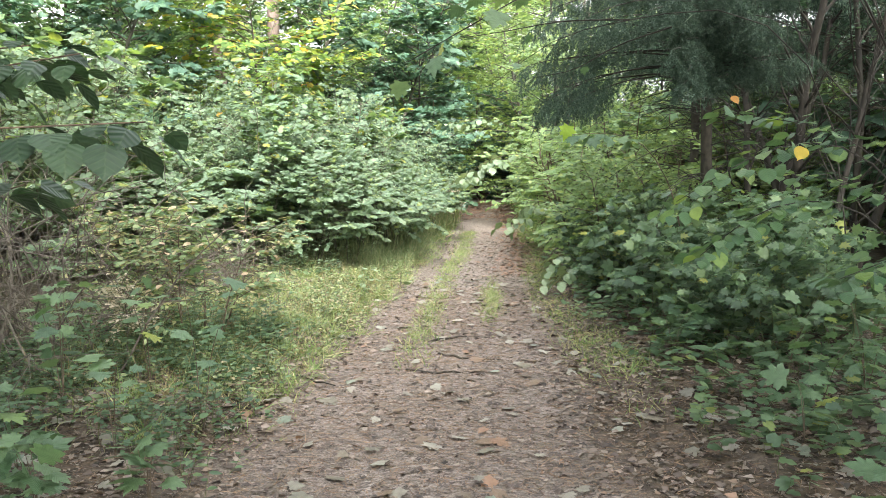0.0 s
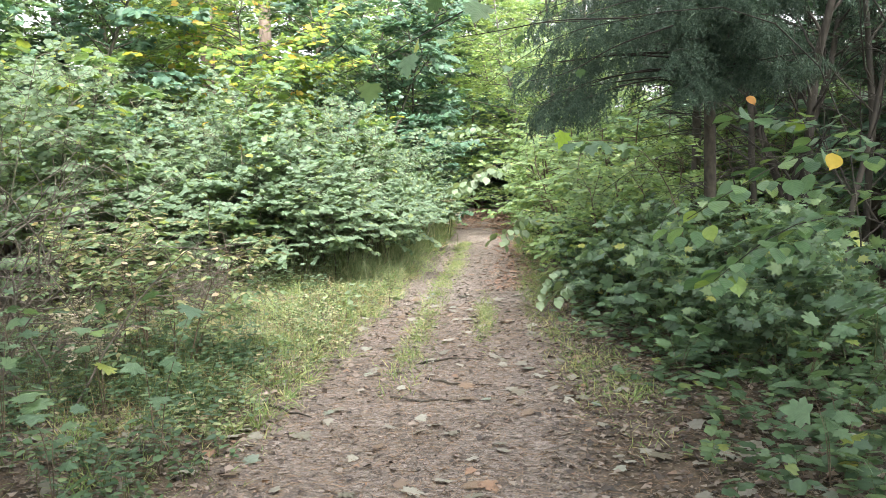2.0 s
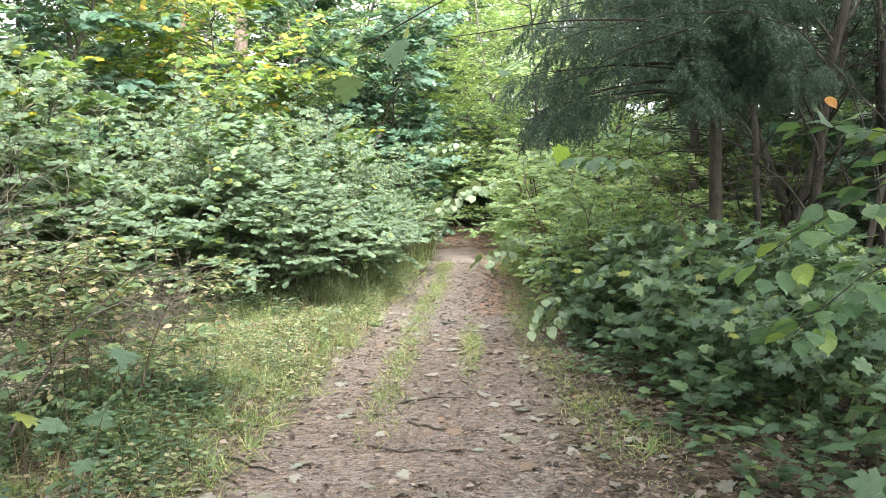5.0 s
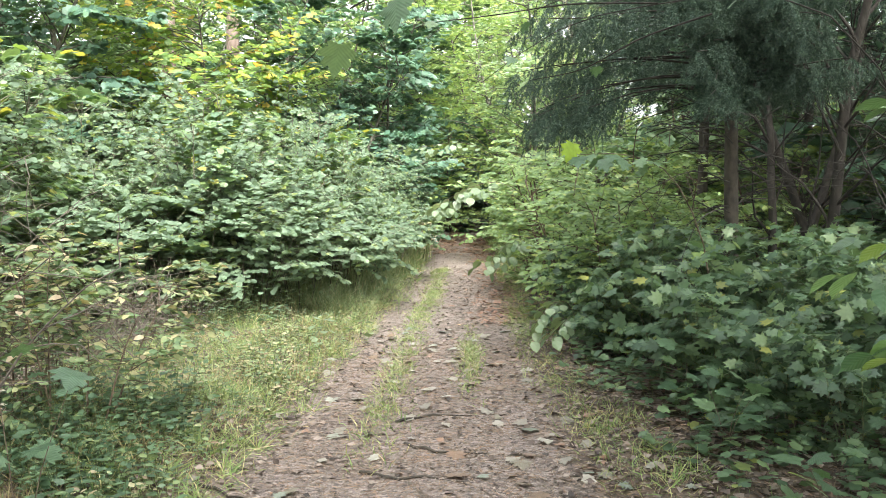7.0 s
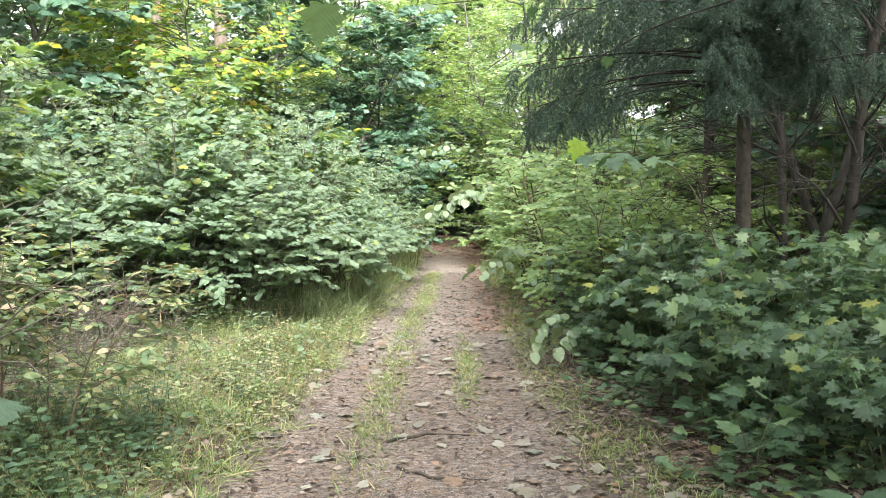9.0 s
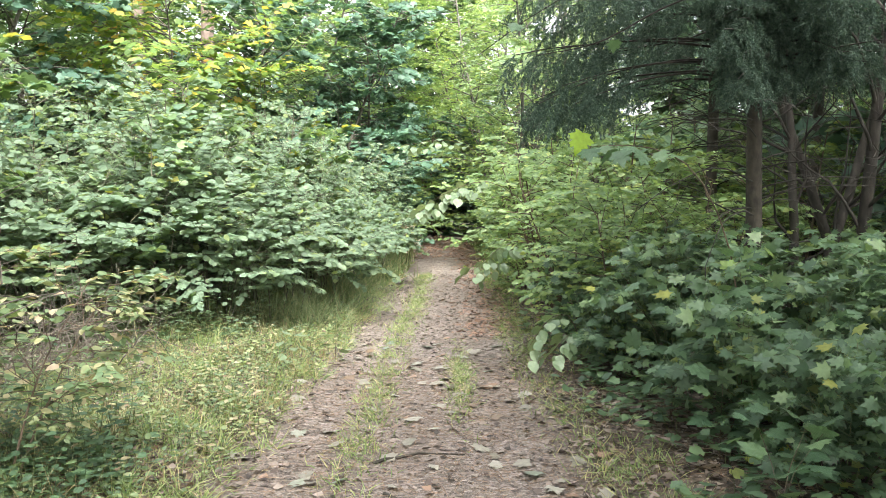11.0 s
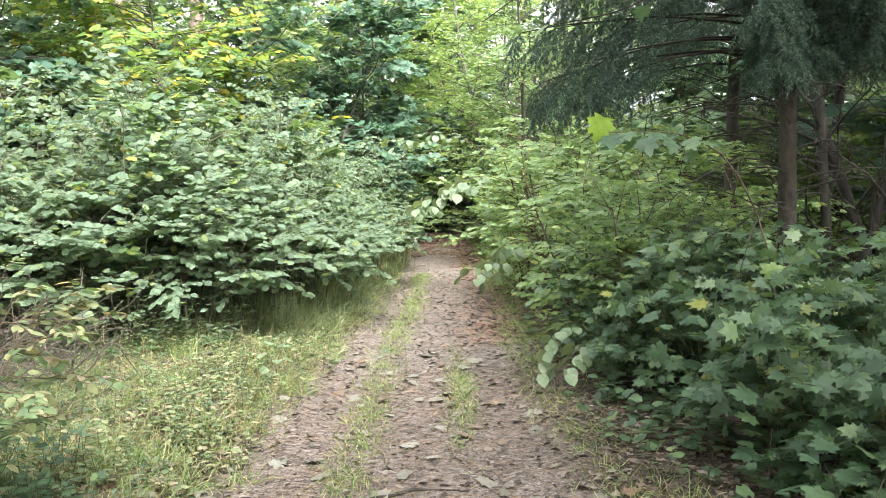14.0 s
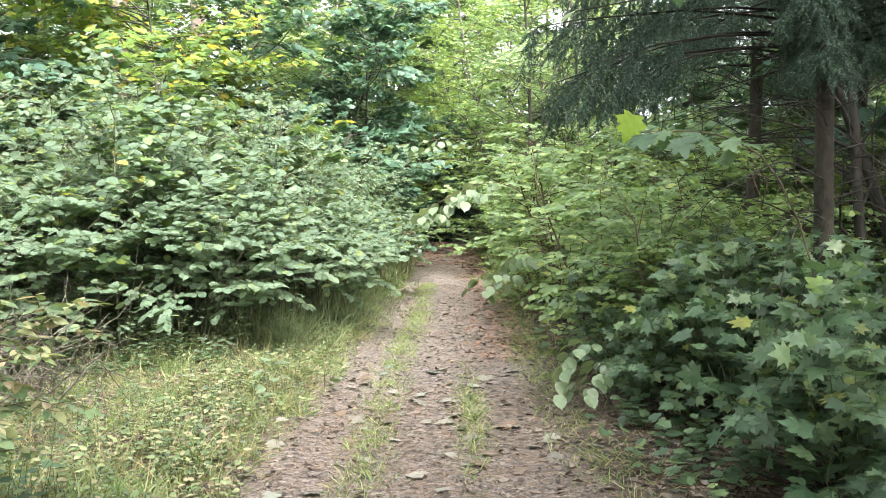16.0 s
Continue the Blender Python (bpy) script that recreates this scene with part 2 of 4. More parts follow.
MAPLE = half_leaf([(0, 0), (0.16, -0.06), (0.38, -0.08), (0.31, 0.07), (0.60, 0.22), (0.48, 0.30), (0.48, 0.39), (0.33, 0.39), (0.45, 0.60), (0.36, 0.63), (0.33, 0.73), (0.20, 0.63), (0.13, 0.80), (0, 1.0)], 0.22, 0.1)
MAPLE_MID = half_leaf([(0, 0), (0.38, -0.10), (0.27, 0.08), (0.58, 0.24), (0.31, 0.35), (0.46, 0.69), (0.18, 0.60), (0, 1.0)], 0.22, 0.1)
MAPLE_LOW = half_leaf([(0, 0), (0.30, -0.06), (0.55, 0.25), (0.30, 0.36), (0.44, 0.66), (0, 1.0)], 0.2, 0.1)
ROUND = half_leaf([(0, 0), (0.28, 0.06), (0.42, 0.40), (0.30, 0.76), (0, 1.0)], 0.15, 0.15, False)
OVAL = half_leaf([(0, 0), (0.26, 0.25), (0.22, 0.65), (0, 1.0)], 0.15, 0.2, False)
DIAMOND = (np.array([(0, 0, 0), (0.3, 0.45, 0.06), (0, 1, -0.12), (-0.3, 0.45, 0.06)]), np.array([(0, 1, 2), (0, 2, 3)]))
SCRAP = (np.array([(-0.15, 0, 0.0), (0.28, 0.12, 0.14), (0.16, 0.95, 0.0), (-0.30, 0.55, 0.12)]), np.array([(0, 1, 2), (0, 2, 3)]))
ROUND_FINE = half_leaf([(0, 0), (0.20, 0.0), (0.36, 0.16), (0.44, 0.38), (0.40, 0.60), (0.26, 0.80), (0.08, 0.92), (0, 1.06)], 0.22, 0.22)
SPIKE = (np.array([(-0.5, 0, 0), (0.5, 0, 0), (0, 1, 0)]), np.array([(0, 1, 2)]))


def leaf_mesh(name, shape, p, d, up, size, mat, wide=1.0):
    """One mesh of many leaves: bases p, axes d, faces turned towards up, lengths size."""
    d = unit(d)
    x = unit(np.cross(d, up))
    z = np.cross(x, d)
    tv, tf = shape
    tv = tv * np.array([wide, 1, 1])
    size = np.broadcast_to(np.asarray(size, float), (len(p),))
    rot = np.stack([x, d, z], 1)
    v = np.einsum("vk,nkj->nvj", tv, rot) * size[:, None, None] + p[:, None]
    f = tf[None] + (np.arange(len(p)) * len(tv))[:, None, None]
    return mesh_of(name, v.reshape(-1, 3), f.reshape(-1, 3), mat)


def leaves_on(twigs, n, angle=55, droop=-0.2, tilt=0.35, u0=0.15, face=(0, 0, 1)):
    p, d, _ = sprout(twigs, n, u0, 1.0, angle, 0.85, droop)
    up = unit(np.array(face, float) + rng.normal(0, tilt, p.shape))
    return p, d, up


# ---- plants ----
def broadleaf(kind, label, category, group, height, stems, reach, counts, shape, size, mat, bark=None, low=0.2, lean=0.15, sag=-0.03, r0=None, tilt=0.35, fall=0.55, split=False, fine_twigs=True, face=(0, 0, 1)):
    """A bush, sapling or tree: trunks, branches in tiers, twigs and a crown of single leaves."""
    nb, nt, nl = counts
    root = tagged(new(kind), label, category, group)
    a = rng.uniform(0, 6.28, stems)
    base = np.column_stack([np.cos(a), np.sin(a), np.zeros(stems)]) * (0.0 if stems == 1 else 0.12) + np.array([0, 0, -0.06])
    d = np.column_stack([np.cos(a) * lean, np.sin(a) * lean, np.ones(stems)])
    trunk = grow(base, d, height * rng.uniform(0.85, 1.0, stems), 9, 0.02, 0.05)
    r0 = r0 or 0.008 * height + 0.004
    p, d, u = sprout(trunk, nb, low, 0.99, 68, 0.0, 0.10)
    blen = reach * (1.0 - fall * u) * rng.uniform(0.6, 1.15, len(u))
    branch = grow(p, d, blen, 5, sag, 0.12)
    p2, d2, u2 = sprout(branch, nt, 0.25, 1.0, 48, 0.9, 0.0)
    tlen = np.repeat(blen, nt) * 0.45 * (1.1 - 0.6 * u2)
    twig = grow(p2, d2, tlen, 2, sag, 0.12)
    for i in range(stems):
        part("trunk", tube_mesh("trunk", [(trunk[i:i + 1], taper(trunk[i:i + 1], r0, 0.25), 8)], bark or M_GREYBARK), root)
    br, tr = taper(branch, np.minimum(r0 * 0.35, 0.008 + 0.008 * blen), 0.3), taper(twig, 0.0035, 0.4)
    if split:
        for i in range(len(branch)):
            part("branch", tube_mesh("branch", [(branch[i:i + 1], br[i:i + 1], 4)], bark or M_TWIG), root)
        tagged(part("twigwork", tube_mesh("twigwork", [(twig[:, ::2], tr[:, ::2], 3)], bark or M_TWIG), root), kind="stuff")
    else:
        part("branchwork", tube_mesh("branchwork", [(branch, br, 4), (twig, tr, 3)] if fine_twigs else [(branch[:, ::5] if height < 4.5 else branch, br[:, ::5] if height < 4.5 else br, 3)], bark or M_TWIG), root)
    p, d, up = leaves_on(twig, nl, 55, -0.15, tilt, 0.15, face)
    s = size * rng.uniform(0.6, 1.2, len(p))
    part("crown", leaf_mesh("crown", shape, p, d, up, s, mat), root)
    return root


def spruce(height, first, label, live, reach=2.5):
    """A spruce: straight trunk, whorls of branches; those under 'live' metres are bare and dead."""
    root = tagged(new("spruce_tree"), label, "tree", "spruces")
    trunk = grow([(0, 0, -0.1)], [(0, 0, 1)], height, 14, 0.0, 0.008)
    part("trunk", tube_mesh("trunk", [(trunk, taper(trunk, 0.072, 0.1), 12)], M_BARK), root)
    z = np.concatenate([np.arange(first, live, 0.26), np.arange(live, 4.2, 0.16), np.arange(4.2, height * 0.97, 0.4)])
    zs = np.repeat(z, 5) + rng.uniform(-0.08, 0.08, len(z) * 5)
    az = rng.uniform(0, 6.28, len(zs))
    d = np.column_stack([np.cos(az), np.sin(az), np.full(len(zs), 0.22)])
    p = np.column_stack([np.zeros((len(zs), 2)), zs])
    length = reach * (1 - zs / height) ** 0.6 * rng.uniform(0.5, 1.1, len(zs)) + 0.1
    dead = zs < live
    bare = grow(p[dead], d[dead] + np.array([0, 0, 0.2]), length[dead] * 0.8, 8, -0.07, 0.08)
    bp, bd, _ = sprout(bare, 7, 0.2, 1.0, 50, 0.7, -0.05)
    bt = grow(bp, bd, rng.uniform(0.12, 0.5, len(bp)), 3, -0.05, 0.2)
    br, tr = taper(bare, 0.007, 0.25), taper(bt, 0.003, 0.4)
    for i in range(len(bare)):
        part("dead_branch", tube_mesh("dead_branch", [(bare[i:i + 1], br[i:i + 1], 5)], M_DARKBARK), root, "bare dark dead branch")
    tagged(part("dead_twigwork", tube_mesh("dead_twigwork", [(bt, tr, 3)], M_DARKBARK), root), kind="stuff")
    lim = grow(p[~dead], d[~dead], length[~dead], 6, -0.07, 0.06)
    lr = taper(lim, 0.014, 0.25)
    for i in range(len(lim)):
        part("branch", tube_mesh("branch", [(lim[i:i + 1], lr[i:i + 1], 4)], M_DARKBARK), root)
    ns, nh = 12, 6
    big = np.repeat(p[~dead][:, 2] > 4.2, ns)
    sp, sd, su = sprout(lim, ns, 0.2, 1.0, 50, 0.9, -0.25)
    sl = np.repeat(length[~dead], ns) * 0.30 * (1.15 - 0.7 * su)
    sprig = grow(sp, sd, sl, 4, -0.13, 0.1)
    tp, td, tu = sprout(sprig, nh, 0.05, 1.0, 40, 0.6, -0.5)
    tl = np.repeat(sl, nh) * 0.42 + 0.05
    shoot = grow(tp, td, tl, 2, -0.22, 0.1)
    near = np.concatenate([sprig[~big][:, ::2], shoot[~np.repeat(big, nh)]])
    high = sprig[big][:, ::2]
    n = 7
    p, d, _ = sprout(near, n, 0.0, 1.0, 48, 0.5, -0.1)
    p2, d2, _ = sprout(high, 14, 0.0, 1.0, 40, 0.3, -0.1)
    size = np.concatenate([rng.uniform(0.04, 0.068, len(p)), rng.uniform(0.10, 0.2, len(p2))])
    p, d = np.concatenate([p, p2]), np.concatenate([d, d2])
    up = unit(rng.normal(0, 1, p.shape) + np.array([0, 0, 0.8]))
    part("foliage", leaf_mesh("foliage", SPIKE, p, d, up, size, M_NEEDLE, 0.28), root)
    return root


def weeping_spruce(height, label):
    """A spruce whose boughs carry hanging, needle-clad shoots over bare dead lower branches."""
    root = tagged(new("spruce_tree"), label, "tree", "spruces")
    trunk = grow([(0, 0, -0.1)], [(0, 0, 1)], height, 14, 0.0, 0.008)
    part("trunk", tube_mesh("trunk", [(trunk, taper(trunk, 0.072, 0.1), 12)], M_BARK), root)
    # height on the trunk, bearing in degrees, length, where the needles begin, side shoots
    boughs = [(2.42, 178, 1.85, 0.62, 10), (2.5, 184, 1.9, 0.55, 11), (2.6, 172, 2.0, 0.6, 10), (2.45, 190, 1.7, 0.62, 9), (2.65, 180, 1.75, 0.6, 10), (2.8, 186, 1.9, 0.5, 11), (2.36, 182, 1.65, 0.66, 9)]
    for k in range(24):
        boughs.append((2.34 + 0.045 * k, (206 + (67 * k) % 34 if k % 2 else 262 + (67 * k) % 46), 0.65 + 0.55 * ((k * 37) % 10) / 10, 0.15, 10))
    for k in range(8):
        boughs.append((2.5 + 0.17 * k, 325 + (83 * k) % 190, 0.9 + 0.08 * (k % 5), 0.45, 8))
    for k in range(12):
        boughs.append((2.7 + 0.11 * k, 150 + (29 * k) % 60, 1.4 + 0.09 * (k % 6), 0.4, 9))
    low_n = len(boughs)
    for k in range(60):
        boughs.append((4.4 + 0.1 * k, (137 * k) % 360, 1.9 * (1 - 0.1 * k / 6) + 0.15, 0.2, 8))
    coats, rough_coats = [], []
    for k, (z, bearing, length, bare, sides) in enumerate(boughs):
        a = radians(bearing)
        limb = grow([(0, 0, z)], [(np.cos(a), np.sin(a), 0.18)], length, 8, -0.055, 0.05)
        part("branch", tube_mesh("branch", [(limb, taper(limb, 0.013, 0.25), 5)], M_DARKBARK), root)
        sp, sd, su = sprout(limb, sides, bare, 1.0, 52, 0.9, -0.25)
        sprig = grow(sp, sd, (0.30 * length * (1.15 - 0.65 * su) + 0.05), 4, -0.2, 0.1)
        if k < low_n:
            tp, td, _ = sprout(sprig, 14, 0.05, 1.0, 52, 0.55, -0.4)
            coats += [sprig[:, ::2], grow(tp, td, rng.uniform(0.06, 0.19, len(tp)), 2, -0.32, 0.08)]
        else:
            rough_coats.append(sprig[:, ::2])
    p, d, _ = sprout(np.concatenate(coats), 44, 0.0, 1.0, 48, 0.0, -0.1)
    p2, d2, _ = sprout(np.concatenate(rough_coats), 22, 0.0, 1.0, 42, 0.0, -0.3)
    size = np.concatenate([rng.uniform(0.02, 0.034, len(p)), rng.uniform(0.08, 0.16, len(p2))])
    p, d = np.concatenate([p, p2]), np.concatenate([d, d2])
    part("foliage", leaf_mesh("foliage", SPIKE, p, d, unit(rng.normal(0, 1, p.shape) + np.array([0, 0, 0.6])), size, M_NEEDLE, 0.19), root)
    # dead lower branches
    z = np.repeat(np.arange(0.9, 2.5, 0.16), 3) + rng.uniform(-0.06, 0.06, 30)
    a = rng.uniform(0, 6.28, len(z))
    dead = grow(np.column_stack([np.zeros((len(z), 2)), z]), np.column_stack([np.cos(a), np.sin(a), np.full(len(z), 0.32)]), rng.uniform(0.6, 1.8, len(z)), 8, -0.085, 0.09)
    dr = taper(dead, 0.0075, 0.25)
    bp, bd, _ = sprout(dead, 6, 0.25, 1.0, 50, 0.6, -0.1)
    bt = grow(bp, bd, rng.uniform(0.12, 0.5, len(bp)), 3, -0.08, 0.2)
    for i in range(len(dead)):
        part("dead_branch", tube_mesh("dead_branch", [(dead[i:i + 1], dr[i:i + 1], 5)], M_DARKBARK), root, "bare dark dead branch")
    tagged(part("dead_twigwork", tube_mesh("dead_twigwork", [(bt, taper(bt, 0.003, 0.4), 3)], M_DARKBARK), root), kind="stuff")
    return root


def place(ob, x, y, rz=0.0, s=1.0, z=None):
    ob.matrix_basis = pose(x, y, ground_z(x, y) if z is None else z, 0, 0, rz) @ Matrix.Scale(s, 4)
    return ob


def again(ob, x, y, rz=0.0, s=1.0):
    made = copy_thing(ob, pose(x, y, ground_z(x, y), 0, 0, rz))
    made.scale = (s, s, s)
    return made


# ---- the lie of the land ----
def path_mid(y):
    y = np.asarray(y, float)
    return np.interp(y, [-30, 2, 4, 6, 8, 11, 14, 18, 24, 30, 36], [-1.2, 0.05, 0.06, 0.08, 0.14, 0.36, 0.66, 0.95, 1.30, 1.5, 3.2])


def path_half(y):
    return np.interp(np.asarray(y, float), [-30, 2, 5, 8, 14, 24, 34], [1.2, 1.35, 1.1, 0.9, 0.80, 0.85, 0.8])


def lumps(x, y):
    return 0.014 * np.sin(2.1 * x + 1.3 * np.sin(1.7 * y)) + 0.012 * np.sin(3.3 * y + 2.0 * np.sin(1.1 * x)) + 0.008 * np.sin(7.3 * x + 5.1 * y)


def off_path(x, y):
    """Metres beyond the path's edge; negative on it."""
    return np.abs(np.asarray(x, float) - path_mid(y)) - path_half(y)


def land(x, y):
    x, y = np.asarray(x, float), np.asarray(y, float)
    o = off_path(x, y)
    side = np.clip((o + 0.15) / 0.7, 0, 1)
    side = side * side * (3 - 2 * side)
    u = x - path_mid(y)
    ruts = 0.025 * (np.exp(-((u - 0.52) / 0.18) ** 2) + np.exp(-((u + 0.52) / 0.18) ** 2))
    far = np.clip((np.abs(x) + np.abs(y - 8) - 14) / 40, 0, 1)
    return -0.12 + 0.09 * side + lumps(x, y) * (0.35 + side) - ruts * (1 - side) + 0.4 * far * np.sin(0.11 * x + 0.07 * y)


def ground_z(x, y):
    return float(land(x, y))


def axis(fine0, fine1, step, reach):
    fine = np.arange(fine0, fine1 + step / 2, step)
    out = np.geomspace(step, reach, 26).cumsum() * 0.45
    return np.concatenate([(fine0 - out)[::-1], fine, fine1 + out])


def ground_mat():
    m = bpy.data.materials.new("forest_soil")
    m.use_nodes = True
    nt = m.node_tree
    n, l = nt.nodes, nt.links
    bsdf = n["Principled BSDF"]
    tex = n.new("ShaderNodeTexCoord")

    def nz(scale, detail=5):
        t = n.new("ShaderNodeTexNoise")
        t.inputs["Scale"].default_value, t.inputs["Detail"].default_value = scale, detail
        l.new(tex.outputs["Object"], t.inputs["Vector"])
        return t

    fine, mid, big = nz(90), nz(14), nz(1.6, 3)
    soil = ramp_node(nt, [(0.30, (0.06, 0.048, 0.043)), (0.5, (0.18, 0.15, 0.132)), (0.68, (0.33, 0.285, 0.255))])
    humus = ramp_node(nt, [(0.32, (0.035, 0.026, 0.018)), (0.52, (0.085, 0.062, 0.042)), (0.7, (0.17, 0.125, 0.085))])
    cells = n.new("ShaderNodeTexVoronoi")
    cells.inputs["Scale"].default_value = 48
    squash = n.new("ShaderNodeMapping")
    squash.inputs["Rotation"].default_value = (0, 0, 0.6)
    squash.inputs["Scale"].default_value = (0.6, 1.3, 1)
    l.new(tex.outputs["Object"], squash.inputs["Vector"])
    l.new(squash.outputs[0], cells.inputs["Vector"])
    fleck = n.new("ShaderNodeMixRGB")
    fleck.inputs[0].default_value = 0.32
    l.new(fine.outputs["Fac"], fleck.inputs[1])
    l.new(cells.outputs["Color"], fleck.inputs[2])
    l.new(fleck.outputs[0], soil.inputs[0])
    l.new(mid.outputs["Fac"], humus.inputs[0])
    at = n.new("ShaderNodeAttribute")
    at.attribute_name = "trodden"
    add = n.new("ShaderNodeMath")
    add.operation = "ADD"
    off = n.new("ShaderNodeMapRange")
    off.inputs["From Min"].default_value, off.inputs["From Max"].default_value = 0.35, 0.65
    off.inputs["To Min"].default_value, off.inputs["To Max"].default_value = -0.3, 0.3
    l.new(big.outputs["Fac"], off.inputs["Value"])
    l.new(at.outputs["Fac"], add.inputs[0])
    l.new(off.outputs[0], add.inputs[1])
    add.use_clamp = True
    mix = n.new("ShaderNodeMixRGB")
    l.new(add.outputs[0], mix.inputs[0])
    l.new(humus.outputs[0], mix.inputs[1])
    l.new(soil.outputs[0], mix.inputs[2])
    l.new(mix.outputs[0], bsdf.inputs["Base Color"])
    bsdf.inputs["Roughness"].default_value = 0.95
    bp = n.new("ShaderNodeBump")
    bp.inputs["Strength"].default_value, bp.inputs["Distance"].default_value = 0.8, 0.015
    both = n.new("ShaderNodeMath")
    both.operation = "ADD"
    l.new(fine.outputs["Fac"], both.inputs[0])
    l.new(mid.outputs["Fac"], both.inputs[1])
    l.new(both.outputs[0], bp.inputs["Height"])
    l.new(bp.outputs[0], bsdf.inputs["Normal"])
    return m


def leafy(x, y):
    """Where the near part of the track lies under drifted leaves."""
    return np.clip((np.asarray(x) - 0.35) * 1.6, 0, 1) * np.clip((8.0 - np.asarray(y)) / 3.0, 0, 1)


gx, gy = axis(-4, 4, 0.06, 150), axis(1, 15, 0.08, 150)
GX, GY = np.meshgrid(gx, gy)
gi = np.arange(GX.size).reshape(GX.shape)
quads = np.stack([gi[:-1, :-1], gi[:-1, 1:], gi[1:, 1:], gi[1:, :-1]], -1).reshape(-1, 4)
gm = mesh_of("ground", np.column_stack([GX.ravel(), GY.ravel(), land(GX, GY).ravel()]), quads, ground_mat(), True)
trod = gm.attributes.new("trodden", "FLOAT", "POINT")
trod.data.foreach_set("value", np.clip(0.6 - off_path(GX, GY).ravel() * 2.5 - 0.9 * leafy(GX, GY).ravel(), 0, 1).astype(np.float32))
ground = tagged(new("ground", gm), "trodden brown earth track through dark forest floor", "ground", kind="structure")


# ---- the left side: hazel thicket, turning maple, pines ----
HAZEL_LABEL = "hazel bush with tiers of pale green leaves"
hz = [broadleaf("hazel_bush", HAZEL_LABEL, "bush", "hazels along the track", h, 6, 1.5, (12, 8, 6), ROUND, 0.07, M_HAZEL, M_STEM, 0.22, 0.32, -0.02, 0.014, tilt=0.42, split=True, face=(0.1, -0.65, 0.75)) for h in (2.4, 2.7, 3.0)]
place(hz[0], -2.7, 12.4, 20)
place(hz[1], -4.3, 12.4, -30)
place(hz[2], -2.0, 14.4, 15)
for k, x, y, rz, s in ((0, -1.5, 13.3, -20, 0.85), (1, -3.4, 14.2, 10, 1.15), (2, -5.2, 10.8, 30, 1.1), (0, -1.3, 16.2, 40, 1.0), (2, -4.8, 8.3, -25, 1.05), (1, -6.2, 13.2, 45, 1.25), (0, -0.8, 18.8, 33, 1.0), (2, -3.9, 15.8, -35, 1.05), (1, -5.8, 15.4, 20, 1.3), (2, -2.0, 17.6, 0, 1.0), (1, -7.4, 12.6, -10, 1.5)):
    again(hz[k], x, y, rz, s)
hs = [broadleaf("hazel_sapling", "young hazel with flat tiers of pale leaves", "bush", "hazels along the track", h, 5, 0.95, (8, 7, 7), ROUND, 0.078, M_HAZEL, M_STEM, 0.5, 0.25, -0.02, 0.009, tilt=0.32, split=True, face=(0.1, -0.5, 0.85), fall=0.3) for h in (1.3, 1.5)]
place(hs[0], -3.4, 10.9, 0)
place(hs[1], -2.6, 11.1, 20)
for k, x, y, rz, s in ((0, -1.9, 11.2, 40, 0.95), (1, -1.45, 11.9, -30, 1.0), (0, -4.3, 10.9, 10, 1.1), (1, -3.3, 11.5, 50, 1.2), (1, -2.2, 11.7, -10, 1.2), (0, -0.9, 13.0, 15, 0.9), (1, -0.75, 14.6, 0, 0.9), (0, -0.6, 16.4, 30, 1.0), (1, -1.2, 12.3, 70, 0.8), (0, -0.35, 17.9, 100, 1.0), (1, -0.7, 15.6, 140, 0.8), (0, -1.0, 13.8, 200, 0.85)):
    again(hs[k], x, y, rz, s)

ym = broadleaf("maple_tree", "young maple turning yellow and orange", "tree", "maples", 6.0, 1, 2.9, (42, 10, 9), MAPLE_LOW, 0.135, M_YELLOW, M_GREYBARK, 0.46, 0.06, -0.03, 0.04, split=True, tilt=0.3, fall=0.35, face=(0.1, -0.5, 0.8))
place(ym, -3.7, 17.2, 0)
M_MIXED = leaf_mat("maple_leaf_paling", [(0.0, (0.08, 0.15, 0.085)), (0.6, (0.12, 0.20, 0.10)), (0.9, (0.15, 0.245, 0.055)), (1.0, (0.28, 0.28, 0.05))], 0.45, 0.4)
ms = broadleaf("maple_sapling", "slim young maple paling to yellow-green among hazels", "sapling", "maples", 2.5, 1, 0.75, (20, 5, 5), MAPLE_LOW, 0.115, M_MIXED, M_STEM, 0.25, 0.08, -0.02, 0.014, tilt=0.25, fall=0.4, face=(0.1, -0.4, 0.9))
place(ms, -2.45, 10.9, 0)
for x, y, rz, s in ((-1.75, 12.4, 40, 1.0), (-3.7, 10.3, 80, 0.95), (-4.5, 9.4, 120, 1.2), (-1.2, 14.0, 200, 1.0), (-5.1, 11.6, 250, 1.35), (-3.1, 12.9, 300, 1.3), (-5.6, 9.9, 20, 1.5), (-2.3, 15.4, 60, 1.45)):
    again(ms, x, y, rz, s)
dm = broadleaf("maple_tree", "dark green young maple beside the track", "tree", "maples", 6.5, 1, 2.3, (36, 9, 8), MAPLE_LOW, 0.13, M_DARKLEAF, M_GREYBARK, 0.15, 0.1, -0.04, 0.05, split=True, face=(0.2, -0.5, 0.8))
place(dm, -1.6, 19.5, 0)
for x, y, rz, s in ((-3.4, 18.0, 30, 1.1), (-7.0, 15.0, -20, 1.1), (-1.7, 24.0, 10, 1.2), (-7.2, 11.8, 80, 0.95), (-8.0, 17.0, 140, 1.05), (-0.7, 21.5, 250, 0.9)):
    again(dm, x, y, rz, s)

